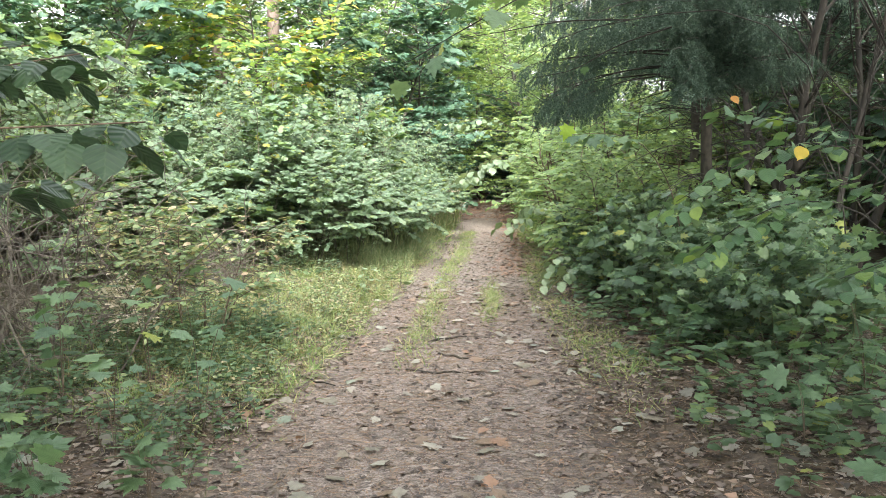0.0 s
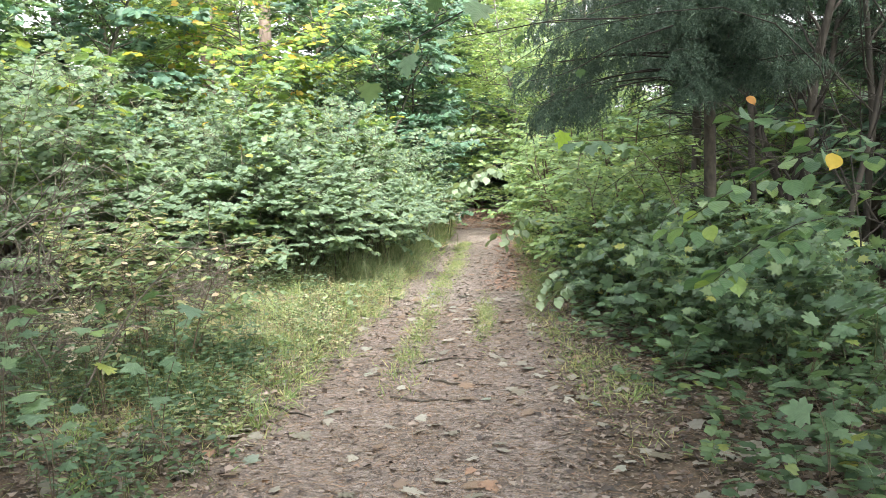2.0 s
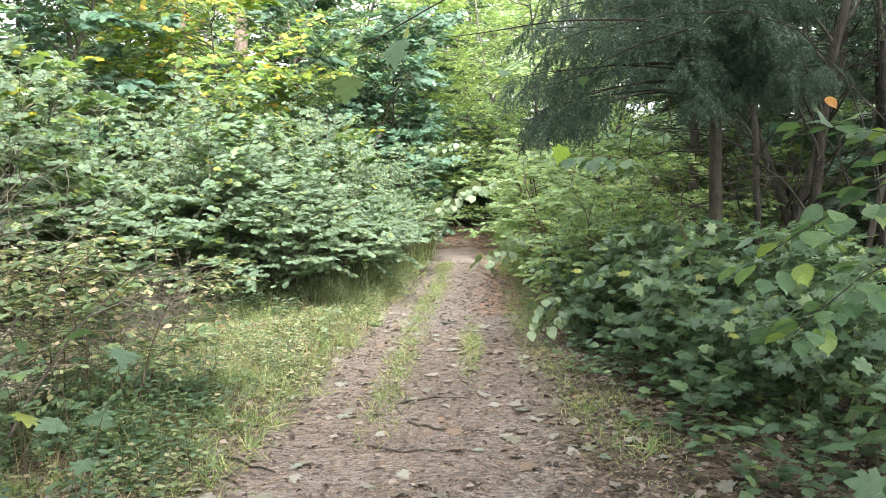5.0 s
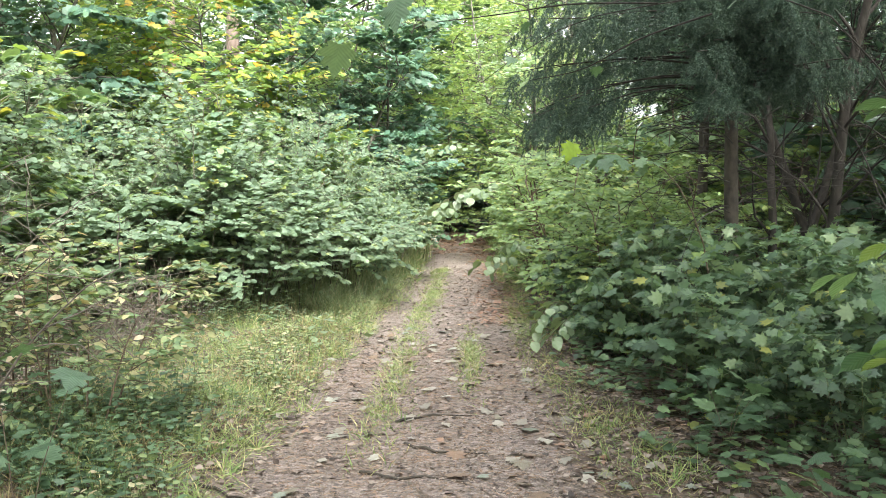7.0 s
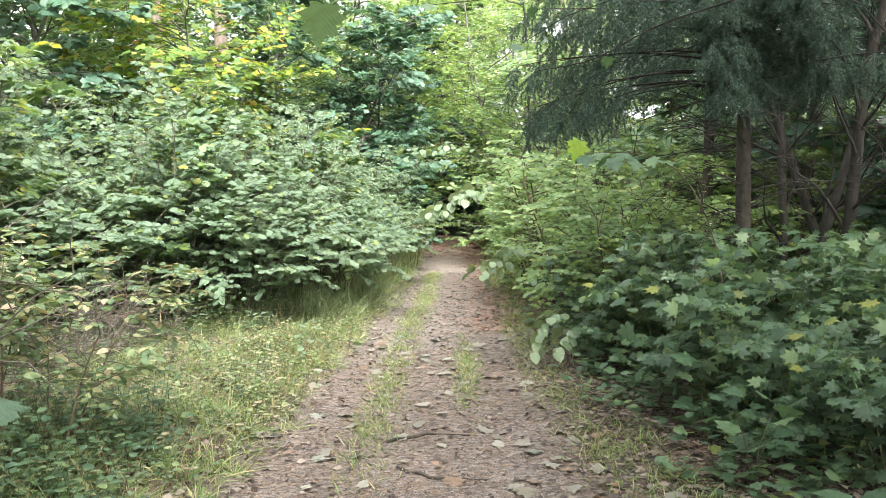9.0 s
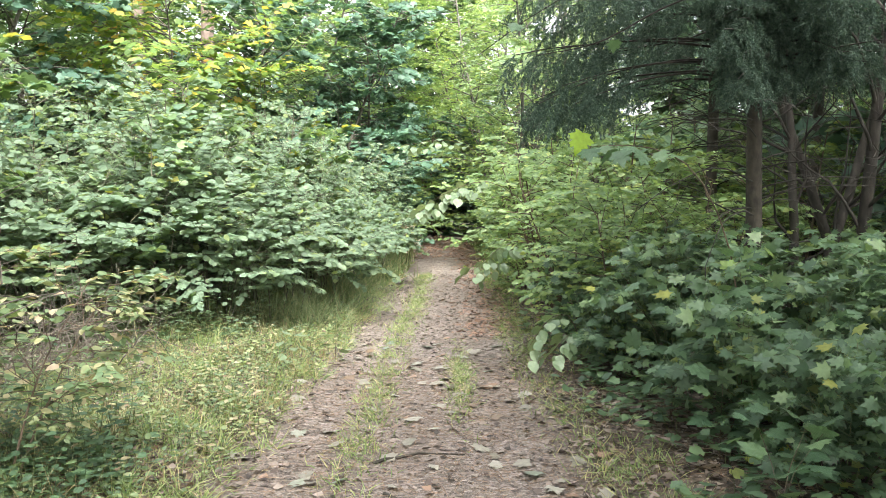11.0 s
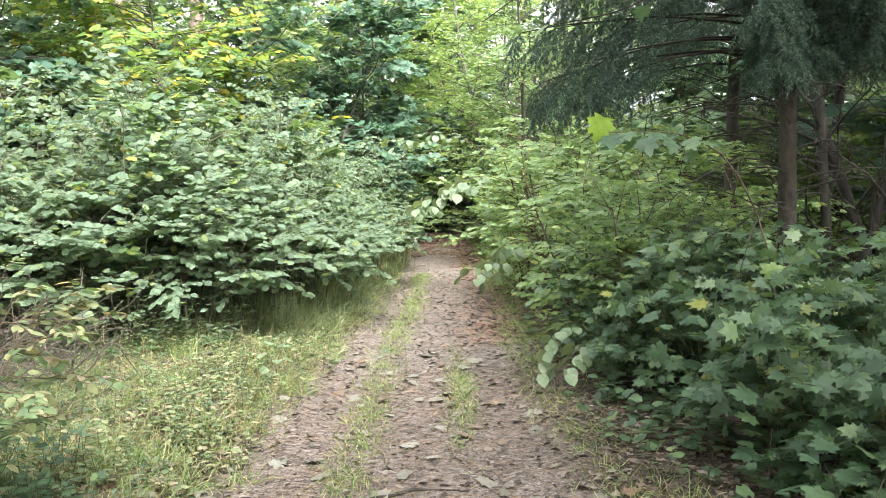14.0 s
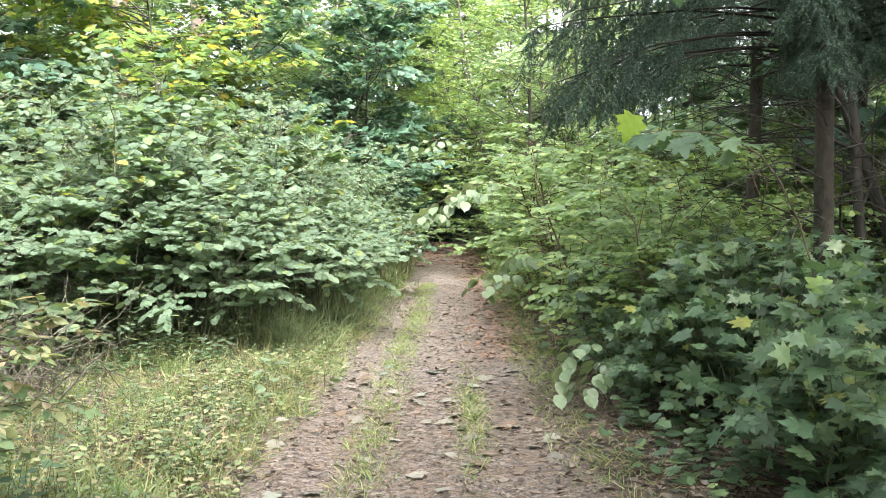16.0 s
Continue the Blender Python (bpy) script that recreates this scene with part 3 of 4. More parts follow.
FAR_LABEL = "tall deciduous forest tree with light green crown"
ft = [broadleaf("forest_tree", FAR_LABEL, "tree", "forest trees", h, 1, 3.6, (56, 13, 13), DIAMOND, 0.20, M_FAR, M_GREYBARK, 0.06, 0.06, -0.03, 0.12, tilt=0.5, fine_twigs=False) for h in (11.0, 13.0)]
place(ft[0], -7.5, 24, 0)
place(ft[1], -2.5, 29, 0)
for k, x, y, rz, s in ((0, 1.5, 37, 40, 1.0), (1, 5.0, 34, 80, 1.0), (0, -6.0, 34, 150, 1.1), (1, -11, 29, 200, 1.0), (0, -12, 18, 20, 1.0), (1, -11, 10, 70, 1.0), (0, 5.0, 27, 110, 0.9), (1, 9, 29, 160, 1.0),
                       (0, 9.5, 20, 260, 0.9), (1, 12, 13, 310, 1.0), (0, -10, 2, 35, 0.9), (1, 11, 4, 120, 0.9), (0, -1, 43, 330, 1.2), (1, 8, 43, 15, 1.2), (0, -3.5, 23.5, 0, 0.9), (1, -9.5, 36, 60, 1.1), (0, -4, 38, 10, 1.2), (1, 3.5, 46, 10, 1.3), (0, -6.8, 18.5, 10, 0.8), (1, -9.5, 15.5, 30, 0.9), (0, 3.2, 40, 0, 1.0), (1, 0.4, 39, 70, 0.9), (0, -4.2, 33, 70, 0.9), (1, -13, 34, 50, 1.2), (0, -9.4, 18.8, 90, 1.0), (1, -8.4, 14.0, 210, 0.8), (0, -14, 24, 130, 1.1), (1, -7.8, 31, 20, 1.2), (0, -10.5, 22, 260, 1.1), (0, 0.1, 36, 80, 1.25), (1, 2.4, 41, 200, 1.3), (0, 15, 24, 0, 1.1)):
    again(ft[k], x, y, rz, s)

# trees out of view, added so that their crowns shade the near track
shade_tree = broadleaf("forest_tree", "unseen tall tree with high spreading crown, added to shade the track", "tree", "forest trees", 11.5, 1, 3.6, (56, 12, 11), DIAMOND, 0.25, M_FAR, M_GREYBARK, 0.42, 0.05, -0.03, 0.13, tilt=0.5, fine_twigs=False)
place(shade_tree, -4.8, -1.0, 0)
for x, y, rz, s in ((4.6, 0.8, 80, 1.0), (3.0, 3.6, 10, 0.9), (-2.9, 1.0, 200, 0.9), (-3.2, 2.3, 60, 0.85), (-2.4, -0.9, 300, 0.9), (2.5, -0.6, 130, 1.0), (-2.5, -3.2, 10, 1.0), (3.4, -4.5, 160, 1.05), (-3.6, -6.5, 240, 1.0), (6.5, -7.0, 20, 1.1), (-8.5, -5.0, 100, 1.0)):
    again(shade_tree, x, y, rz, s)

lt = broadleaf("lime_tree", "young lime tree with bright airy leaves", "tree", "limes", 7.5, 2, 2.6, (32, 10, 11), OVAL, 0.115, M_LIGHTLEAF, M_GREYBARK, 0.08, 0.12, -0.04, 0.05, tilt=0.4, fine_twigs=False, face=(-0.2, -0.5, 0.8))
place(lt, 3.8, 18.5, 0)
for x, y, rz, s in ((4.0, 23.0, 20, 1.0), (3.8, 28.0, -15, 1.1), (1.2, 33.5, 35, 1.1), (6.0, 21.0, -30, 1.0), (-6.8, 20.0, -20, 1.0), (-2.6, 21.5, 10, 1.0), (-1.6, 33, 50, 1.0), (3.1, 20.6, 70, 1.1), (3.0, 26.0, 140, 1.2), (-0.7, 26.5, 200, 1.2), (2.6, 33.0, 250, 1.3), (-1.5, 29.5, 100, 1.3), (-7.4, 24.5, 300, 1.2)):
    again(lt, x, y, rz, s)

tb = [broadleaf("forest_shrub", "dense leafy shrub deep in the forest", "bush", "forest shrubs", h, 4, 1.7, (17, 8, 6), DIAMOND, 0.21, mat, M_TWIG, 0.04, 0.35, -0.05, tilt=0.45, fine_twigs=False, face=(0, -0.5, 0.8)) for h, mat in ((3.2, M_FAR), (3.8, M_DARKLEAF))]
place(tb[0], -7.5, 18.0, 0)
place(tb[1], -1.0, 22.0, 0)
for k, x, y in ((1, -6.5, 18.0), (0, -4.0, 20.5), (1, -9.0, 20.5), (0, -7.0, 22.5), (0, -2.5, 25.5), (1, -5.0, 25.0), (0, -9.0, 26.0), (1, -1.0, 27.2), (0, -3.6, 31.0), (1, -7.0, 30.5), (0, -12, 24.0), (1, -13, 31.0),
                (1, 0.0, 32.6), (1, 1.6, 32.2), (1, 3.4, 31.2), (0, 6.0, 30.5), (1, 8.5, 33.0), (0, 5.4, 24.0), (1, 8.0, 24.5), (0, 8.5, 17.5), (1, 11.0, 22.0), (0, 11.5, 17.0), (1, 10.5, 9.5), (0, 9.5, 6.5), (1, 12.5, 28.0),
                (0, -8.5, 16.5), (1, -9.0, 12.0), (0, -8.0, 8.5), (1, -7.2, 5.0), (0, -11.5, 14.5), (1, -13.0, 9.0), (0, -4.0, 36.0), (1, 4.0, 37.0), (0, 0.5, 38.0), (1, -8.5, 37.0), (0, 13.0, 19.0), (1, 6.5, 18.0), (0, 14.0, 14.0), (1, 6.8, 11.2), (0, 4.9, 15.6), (0, 7.0, 15.4), (1, 7.4, 9.0), (0, 8.4, 12.2), (1, 7.6, 6.8), (0, 9.6, 15.0), (0, 2.5, 36.0), (0, -1.8, 36.5), (0, 5.5, 39.0), (0, -2.6, 40.0), (0, 1.4, 41.0)):
    again(tb[k], x, y, float(rng.uniform(-60, 60)), float(rng.uniform(0.9, 1.3)))


def pine(x, y, h, r, label):
    root = tagged(new("pine_tree"), label, "tree", "pines")
    t = grow([(0, 0, -0.1)], [(0, 0, 1)], h, 12, 0, 0.01)
    part("trunk", tube_mesh("trunk", [(t, taper(t, r, 0.45), 14)], M_PINEBARK), root)
    p, d, u = sprout(t, 22, 0.65, 0.99, 65, 0, 0.1)
    b = grow(p, d, 2.4 * (1.35 - u), 5, 0.02, 0.15)
    part("branchwork", tube_mesh("branchwork", [(b, taper(b, 0.035, 0.3), 5)], M_PINEBARK), root)
    p, d, _ = sprout(b, 14, 0.3, 1, 50, 0.4, 0.15)
    tw = grow(p, d, 0.4, 2, 0.1, 0.1)
    p, d, _ = sprout(tw, 12, 0.1, 1, 35, 0, 0.1)
    part("foliage", leaf_mesh("foliage", SPIKE, p, d, unit(rng.normal(0, 1, p.shape)), rng.uniform(0.09, 0.14, len(p)), M_NEEDLE, 0.12), root)
    place(root, x, y)


pine(-5.7, 21.0, 17, 0.19, "tall pine with pinkish bare trunk behind maples")
pine(-5.5, 27.0, 18, 0.24, "tall pine with pinkish bare trunk behind maples")

# ---- the right side: spruces and thicket ----
SPRUCE_LABEL = "dark spruce with drooping boughs above dead lower branches"
s1 = weeping_spruce(11.0, SPRUCE_LABEL)
place(s1, 2.94, 8.9, 0)
s2 = spruce(11.5, 0.7, SPRUCE_LABEL, 2.7, 2.1)
place(s2, 3.58, 11.43, 0)
for x, y, rz, s in ((5.6, 10.6, 220, 1.05), (5.9, 13.6, 40, 1.1)):
    again(s2, x, y, rz, s)


def dark_tree(x, y, lean, h, r, label):
    """A dark leaning trunk with bare side branches and a thin crown high up."""
    root = tagged(new("elder_tree"), label, "tree", "elders")
    t = grow([(0, 0, -0.1)], [(lean[0], lean[1], 1)], h, 12, 0.01, 0.05)
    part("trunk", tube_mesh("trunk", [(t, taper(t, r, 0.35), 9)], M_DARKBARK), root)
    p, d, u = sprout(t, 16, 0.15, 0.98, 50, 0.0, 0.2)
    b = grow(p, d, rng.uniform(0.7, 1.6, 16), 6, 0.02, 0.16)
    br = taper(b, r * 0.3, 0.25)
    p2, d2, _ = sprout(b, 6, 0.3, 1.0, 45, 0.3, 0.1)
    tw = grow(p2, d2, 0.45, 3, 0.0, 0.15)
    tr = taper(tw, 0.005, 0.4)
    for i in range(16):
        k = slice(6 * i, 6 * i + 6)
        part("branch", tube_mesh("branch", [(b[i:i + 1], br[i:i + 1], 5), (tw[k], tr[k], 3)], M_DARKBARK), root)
    q, dd, up = leaves_on(tw[36:], 8, 55, -0.15, 0.45)
    part("crown", leaf_mesh("crown", OVAL, q, dd, up, 0.09 * rng.uniform(0.6, 1.2, len(q)), M_DARKLEAF), root)
    place(root, x, y)


for x, y, lean, h, r in ((3.95, 8.2, (0.12, 0.0), 5.5, 0.035), (4.6, 9.0, (0.08, 0.05), 6.0, 0.045), (5.0, 8.3, (-0.1, 0.0), 6.0, 0.04), (4.2, 7.4, (0.15, 0.1), 5.0, 0.03), (3.65, 9.8, (0.14, 0.0), 5.0, 0.05), (3.75, 9.75, (0.22, 0.05), 5.0, 0.055), (4.1, 9.4, (-0.05, 0.0), 5.5, 0.065), (4.35, 8.6, (0.25, -0.1), 4.8, 0.055), (4.7, 10.2, (-0.3, 0.1), 5.2, 0.06)):
    dark_tree(x, y, lean, h, r, "dark leaning elder trunk beneath spruces")

rb = [broadleaf("undergrowth_bush", "light green undergrowth bush with thin stems", "bush", "undergrowth", h, 4, 1.0, (18, 7, 7), OVAL, 0.085, M_LIGHTLEAF, M_TWIG, 0.1, 0.3, -0.05, fine_twigs=False, face=(-0.3, -0.5, 0.8)) for h in (1.8, 2.3)]
place(rb[0], 2.0, 11.0, 0)
place(rb[1], 2.2, 13.0, 0)
for k, x, y, rz, s in ((0, 2.1, 9.6, 50, 0.8), (1, 2.5, 15.5, 70, 1.1), (0, 2.9, 10.2, 90, 1.0), (1, 3.4, 13.6, 100, 1.1), (0, 2.7, 17.6, 10, 1.1), (1, 3.0, 21.0, 10, 1.1), (0, 3.1, 25.0, 200, 1.2),
                       (1, 4.6, 11.5, 120, 1.0), (0, 5.0, 15.5, 140, 1.3), (1, 1.6, 31.3, 0, 1.2), (0, 0.4, 31.2, 30, 1.2), (0, 6.5, 13.5, 80, 1.3), (1, 8.0, 14.5, 80, 1.6), (1, -7.0, 10.0, 80, 1.5), (0, -6.3, 6.6, 80, 1.6),
                       (1, 6.0, 8.0, 20, 1.2), (1, 1.95, 14.2, 300, 0.8), (0, 2.75, 11.9, 40, 0.9), (1, 3.9, 14.6, 160, 0.9), (0, 2.45, 9.3, 120, 0.7)):
    again(rb[k], x, y, rz, s)

mb = [broadleaf("maple_bush", "low thicket of young maple shoots with dark green leaves", "bush", "maple thicket", h, 6, 0.55, (8, 4, 5), MAPLE_MID, 0.10, M_MAPLE, M_GREENSTEM, 0.2, 0.35, -0.02, 0.006, fall=0.3, split=True, tilt=0.5, face=(-0.25, -0.35, 0.85)) for h in (0.95, 1.2)]
place(mb[0], 2.25, 7.2, 0)
place(mb[1], 2.25, 8.4, 0)
for k, x, y, rz, s in ((0, 2.25, 6.4, 50, 0.7), (1, 2.7, 7.0, -40, 0.9), (0, 2.0, 9.0, 30, 0.85), (1, 2.8, 8.0, 20, 1.0), (0, 2.6, 6.1, -30, 0.8), (1, 3.4, 7.4, 40, 1.0), (0, 2.6, 9.6, 10, 1.1), (1, 2.0, 9.9, 60, 0.8), (0, 3.2, 6.2, -20, 1.0), (1, 3.9, 8.2, 0, 1.0)):
    again(mb[k], x, y, rz, s)


# ---- grass, herbs and litter ----
def scatter(n, x0, x1, y0, y1, keep):
    x, y = rng.uniform(x0, x1, n), rng.uniform(y0, y1, n)
    k = rng.uniform(0, 1, n) < keep(x, y)
    return x[k], y[k]


def blades(name, label, x, y, h, mat, lean=0.5, wide=0.09):
    p = np.column_stack([x, y, land(x, y) - 0.01])
    d = unit(rng.normal(0, lean, p.shape) * (1, 1, 0) + np.array([0, 0, 1.0]))
    b = grow(p, d, h, 2, -0.25, 0.12)
    n = len(p)
    side = unit(np.cross(d, rng.normal(0, 1, d.shape))) * (wide * 0.05) * rng.uniform(0.6, 1.3, (n, 1))
    v = np.stack([b[:, 0] - side, b[:, 0] + side, b[:, 1] + side * 0.8, b[:, 1] - side * 0.8, b[:, 2]], 1)
    i = np.arange(n)[:, None] * 5
    f = np.concatenate([i + [0, 1, 2], i + [0, 2, 3], i + [3, 2, 4]])
    return tagged(new(name, mesh_of(name, v.reshape(-1, 3), f, mat)), label, "grass", kind="stuff")


def patchy(x, y, k=1.0):
    return 0.5 + 0.5 * np.sin(2.3 * k * x + 1.9 * np.sin(1.3 * k * y)) * np.sin(1.9 * k * y + 1.1 * np.sin(2.1 * k * x))


def verge_left(x, y):
    o = path_mid(y) - path_half(y) - x
    return np.where((o > -0.1), np.clip((o + 0.15) * 3, 0, 1) * np.clip((y - 4.0) / 2.5, 0, 1) * np.clip((2.3 - o) / 0.6, 0.06, 1) * (0.5 + 0.5 * patchy(x, y)), 0)


def verge_right(x, y):
    o = x - path_mid(y) - path_half(y)
    return np.where(o > -0.15, np.exp(-((o - 0.15) / 0.22) ** 2), 0) * np.clip((y - 4.5) / 2, 0, 1) * (0.15 + 0.85 * patchy(x, y, 1.9))


x, y = scatter(150000, -4.0, 0.6, 4.0, 16.0, verge_left)
blades("grass", "mixed green and straw-coloured grass on the verge", x, y, rng.uniform(0.04, 0.14, len(x)), M_GRASS, 1.0, 0.05)
x, y = scatter(16000, -3.0, 1.2, 15.5, 31.0, lambda x, y: np.clip(off_path(x, y) * 3 + 0.4, 0, 1) * (x < path_mid(y)))
blades("grass", "rough grass on the far verge", x, y, rng.uniform(0.08, 0.3, len(x)), M_GRASS, 0.7, 0.2)
x, y = scatter(6000, 1.5, 4.0, 15.5, 31.0, lambda x, y: np.clip(off_path(x, y) * 3 + 0.2, 0, 1))
blades("grass", "rough grass on the far verge", x, y, rng.uniform(0.06, 0.25, len(x)), M_GRASS, 0.7, 0.2)


def tufts(label, n, keep, box, per, h0, h1, mat, wide):
    cx, cy = scatter(n, *box, keep)
    x = np.repeat(cx, per) + rng.normal(0, 0.035, len(cx) * per)
    y = np.repeat(cy, per) + rng.normal(0, 0.035, len(cx) * per)
    h = np.repeat(rng.uniform(h0, h1, len(cx)), per) * rng.uniform(0.5, 1.1, len(x))
    blades("grass_tufts", label, x, y, h, mat, 0.75, wide)


tufts("arching grass tufts on the verge", 700, verge_left, (-4.0, 0.4, 4.2, 15.0), 34, 0.12, 0.3, M_GRASS, 0.07)
tufts("dry straw tufts on the verge", 150, verge_left, (-3.6, 0.4, 4.6, 13.0), 26, 0.15, 0.4, M_STRAW, 0.05)
tufts("grass tufts at the edge of the track", 420, verge_right, (0.6, 2.6, 5.0, 18.0), 30, 0.08, 0.2, M_GRASS, 0.06)
x, y = scatter(30000, -2.6, 0.6, 11.2, 22.0, lambda x, y: np.exp(-((off_path(x, y) - 0.75) / 0.5) ** 2) * (x < path_mid(y)) * (0.3 + 0.7 * patchy(x, y, 1.4)))
blades("tall_weeds", "tall pale grass and weeds before the hazels", x, y, rng.uniform(0.15, 0.65, len(x)), M_WEED, 0.45, 0.08)
x, y = scatter(5000, -3.6, 0.6, 5.0, 13.0, lambda x, y: verge_left(x, y) * patchy(x, y, 1.7))
blades("dry_grass", "tall dry grass stalks on the verge", x, y, rng.uniform(0.15, 0.42, len(x)), M_STRAW, 0.5, 0.035)


def strip(x, y):
    u = x - path_mid(y)
    mid = np.exp(-((u + 0.34) / 0.13) ** 2) * np.clip((y - 6.0) / 1.5, 0, 1) * (0.12 + 0.7 * patchy(x, y, 2.6) ** 1.5)
    other = np.exp(-((u - 0.33) / 0.09) ** 2) * np.exp(-((y - 9.2) / 1.0) ** 2) * 0.7
    return mid + other


x, y = scatter(16000, -3.0, 1.2, 15.5, 31.0, lambda x, y: np.clip(off_path(x, y) * 3 + 0.4, 0, 1) * (x < path_mid(y)))
blades("grass", "rough grass on the far verge", x, y, rng.uniform(0.08, 0.3, len(x)), M_GRASS, 0.7, 0.2)
x, y = scatter(6000, 1.5, 4.0, 15.5, 31.0, lambda x, y: np.clip(off_path(x, y) * 3 + 0.2, 0, 1))
blades("grass", "rough grass on the far verge", x, y, rng.uniform(0.06, 0.25, len(x)), M_GRASS, 0.7, 0.2)
x, y = scatter(170000, -0.8, 1.4, 6.0, 18.0, strip)
blades("grass", "short grass strip between the wheel tracks", x, y, rng.uniform(0.04, 0.12, len(x)), M_GRASS, 0.8, 0.06)


x, y = scatter(80000, 0.6, 2.6, 4.0, 20.0, verge_right)
blades("grass", "short grass at the edge of the track", x, y, rng.uniform(0.04, 0.14, len(x)), M_GRASS, 0.8, 0.05)


def litter(name, label, shape, n, x0, x1, y0, y1, keep, s0, s1, mat, wide=1.0, tilt=0.35):
    x, y = scatter(n, x0, x1, y0, y1, keep)
    a = rng.uniform(0, 6.28, len(x))
    d = np.column_stack([np.cos(a), np.sin(a), rng.normal(0, 0.15, len(x))])
    up = unit(np.array([0, 0, 1.0]) + rng.normal(0, tilt, (len(x), 3)))
    p = np.column_stack([x, y, land(x, y) + 0.006])
    return tagged(new(name, leaf_mesh(name, shape, p, d, up, rng.uniform(s0, s1, len(x)), mat, wide)), label, "leaf litter", kind="stuff")


litter("leaf_litter", "brown and grey crumbled leaf litter on the track", SCRAP, 210000, -4, 4.5, 2.0, 18, lambda x, y: np.clip(0.55 - 0.12 * off_path(x, y), 0.3, 0.8), 0.010, 0.036, M_LITTER, 0.7, 0.24)
litter("leaf_litter", "larger curled brown leaf pieces on the forest floor", SCRAP, 76000, -4.5, 4.5, 2.0, 16, lambda x, y: np.clip(0.42 + 0.9 * off_path(x, y) + 0.6 * leafy(x, y), 0.16, 0.75), 0.02, 0.07, M_LITTER, 1.0, 0.35)
litter("leaf_litter", "scattered leaf litter on the far track", SCRAP, 9000, -1.5, 4.0, 17, 32, lambda x, y: 0.8 * (off_path(x, y) < 0.6), 0.02, 0.06, M_LITTER, 1.0, 0.2)
litter("leaf_litter", "leaf litter on the track behind", SCRAP, 14000, -4.5, 4.5, -6, 2.0, lambda x, y: 0.8 + 0 * x, 0.03, 0.08, M_LITTER, 1.0, 0.3)
litter("red_needles", "reddish drift of fallen needles on the far track", SPIKE, 26000, 0.2, 3.2, 11, 32, lambda x, y: np.exp(-((x - path_mid(y) - 0.75) / 0.35) ** 2) + 0.7 * (y > 22), 0.05, 0.14, M_REDNEEDLE, 0.28, 0.3)
litter("fallen_needles", "fallen brown conifer needles and stalks", SPIKE, 60000, -2.5, 3, 2.0, 10, lambda x, y: np.clip(0.8 - 0.3 * off_path(x, y), 0, 1), 0.04, 0.13, M_NEEDLEFALL, 0.035, 0.6)


def herbs(n, x0, x1, y0, y1, keep, shape, size, height, mat, label, name="low_herbs"):
    x, y = scatter(n, x0, x1, y0, y1, keep)
    p = np.column_stack([x, y, land(x, y) - 0.01])
    st = grow(p, rng.normal(0, 0.25, p.shape) * (1, 1, 0) + np.array([0, 0, 1.0]), height * rng.uniform(0.4, 1.2, len(p)), 3, 0, 0.12)
    root = tagged(new(name), label, "herbs", kind="stuff")
    part("stalks", tube_mesh("stalks", [(st, taper(st, 0.002, 0.5), 3)], M_GREENSTEM), root)
    q, d, up = leaves_on(st, 5, 75, -0.05, 0.3, 0.4)
    part("leaves", leaf_mesh("leaves", shape, q, d, up, size * rng.uniform(0.5, 1.2, len(q)), mat), root)


M_HERB = leaf_mat("shade_herb", [(0.0, (0.035, 0.08, 0.038)), (0.5, (0.065, 0.13, 0.062)), (0.85, (0.10, 0.18, 0.085)), (1.0, (0.16, 0.22, 0.08))], 0.5, 0.3)
herbs(3000, -3.6, -0.9, 2.6, 7.0, lambda x, y: np.clip(off_path(x, y) * 2, 0, 1) * np.clip(2.2 * patchy(x, y, 1.5) - 0.7, 0.06, 1), OVAL, 0.06, 0.22, M_HERB, "low green herbs and seedlings on the forest floor")
herbs(8000, -4.5, 0.4, 5.5, 15.0, lambda x, y: np.clip(off_path(x, y) * 2, 0, 1) * (0.3 + 0.7 * patchy(x, y)), DIAMOND, 0.04, 0.14, M_HAZEL, "low green herbs among verge grass")
M_VERGE = leaf_mat("verge_herb", [(0.0, (0.09, 0.14, 0.06)), (0.4, (0.19, 0.26, 0.11)), (0.7, (0.28, 0.32, 0.16)), (0.85, (0.36, 0.32, 0.20)), (1.0, (0.17, 0.115, 0.075))], 0.6, 0.3)
herbs(7000, -3.6, 0.4, 5.0, 13.0, lambda x, y: np.clip(off_path(x, y) * 4 + 0.2, 0, 1) * np.clip(1.6 * patchy(x, y, 2.3) - 0.3, 0, 1) * np.clip((1.9 - off_path(x, y)), 0, 1), OVAL, 0.05, 0.16, M_VERGE, "yellowing herbs and dead leaves on the verge")
herbs(1400, 1.1, 4.5, 3.0, 12.0, lambda x, y: np.clip(off_path(x, y) * 1.5 - 0.2, 0, 1), MAPLE_LOW, 0.08, 0.22, M_MAPLE, "maple seedlings on dark forest floor")
herbs(2600, -5.5, -0.6, 10.3, 14.5, lambda x, y: np.clip(off_path(x, y) - 0.6, 0, 1), OVAL, 0.07, 0.45, M_HAZEL, "leafy shoots in the shade under hazels")
herbs(420, -3.0, -1.5, 5.5, 7.4, lambda x, y: 0.7 + 0 * x, OVAL, 0.06, 0.55, M_HERB, "tall green herbs around the withering bush")


# ---- single shoots whose leaves can be counted ----
def one_leaf(shape, size, mat, bend=0.0):
    v, f = shape
    v = v * size
    v[:, 2] += bend * size * np.sin(v[:, 0] / size * 5)
    stalk = np.array([(-0.012, -0.35, 0.05), (0.012, -0.35, 0.05), (0, 0.35, 0)]) * size
    return mesh_of("leaf", np.concatenate([v, stalk]), np.concatenate([f, [(len(v), len(v) + 1, len(v) + 2)]]), mat)


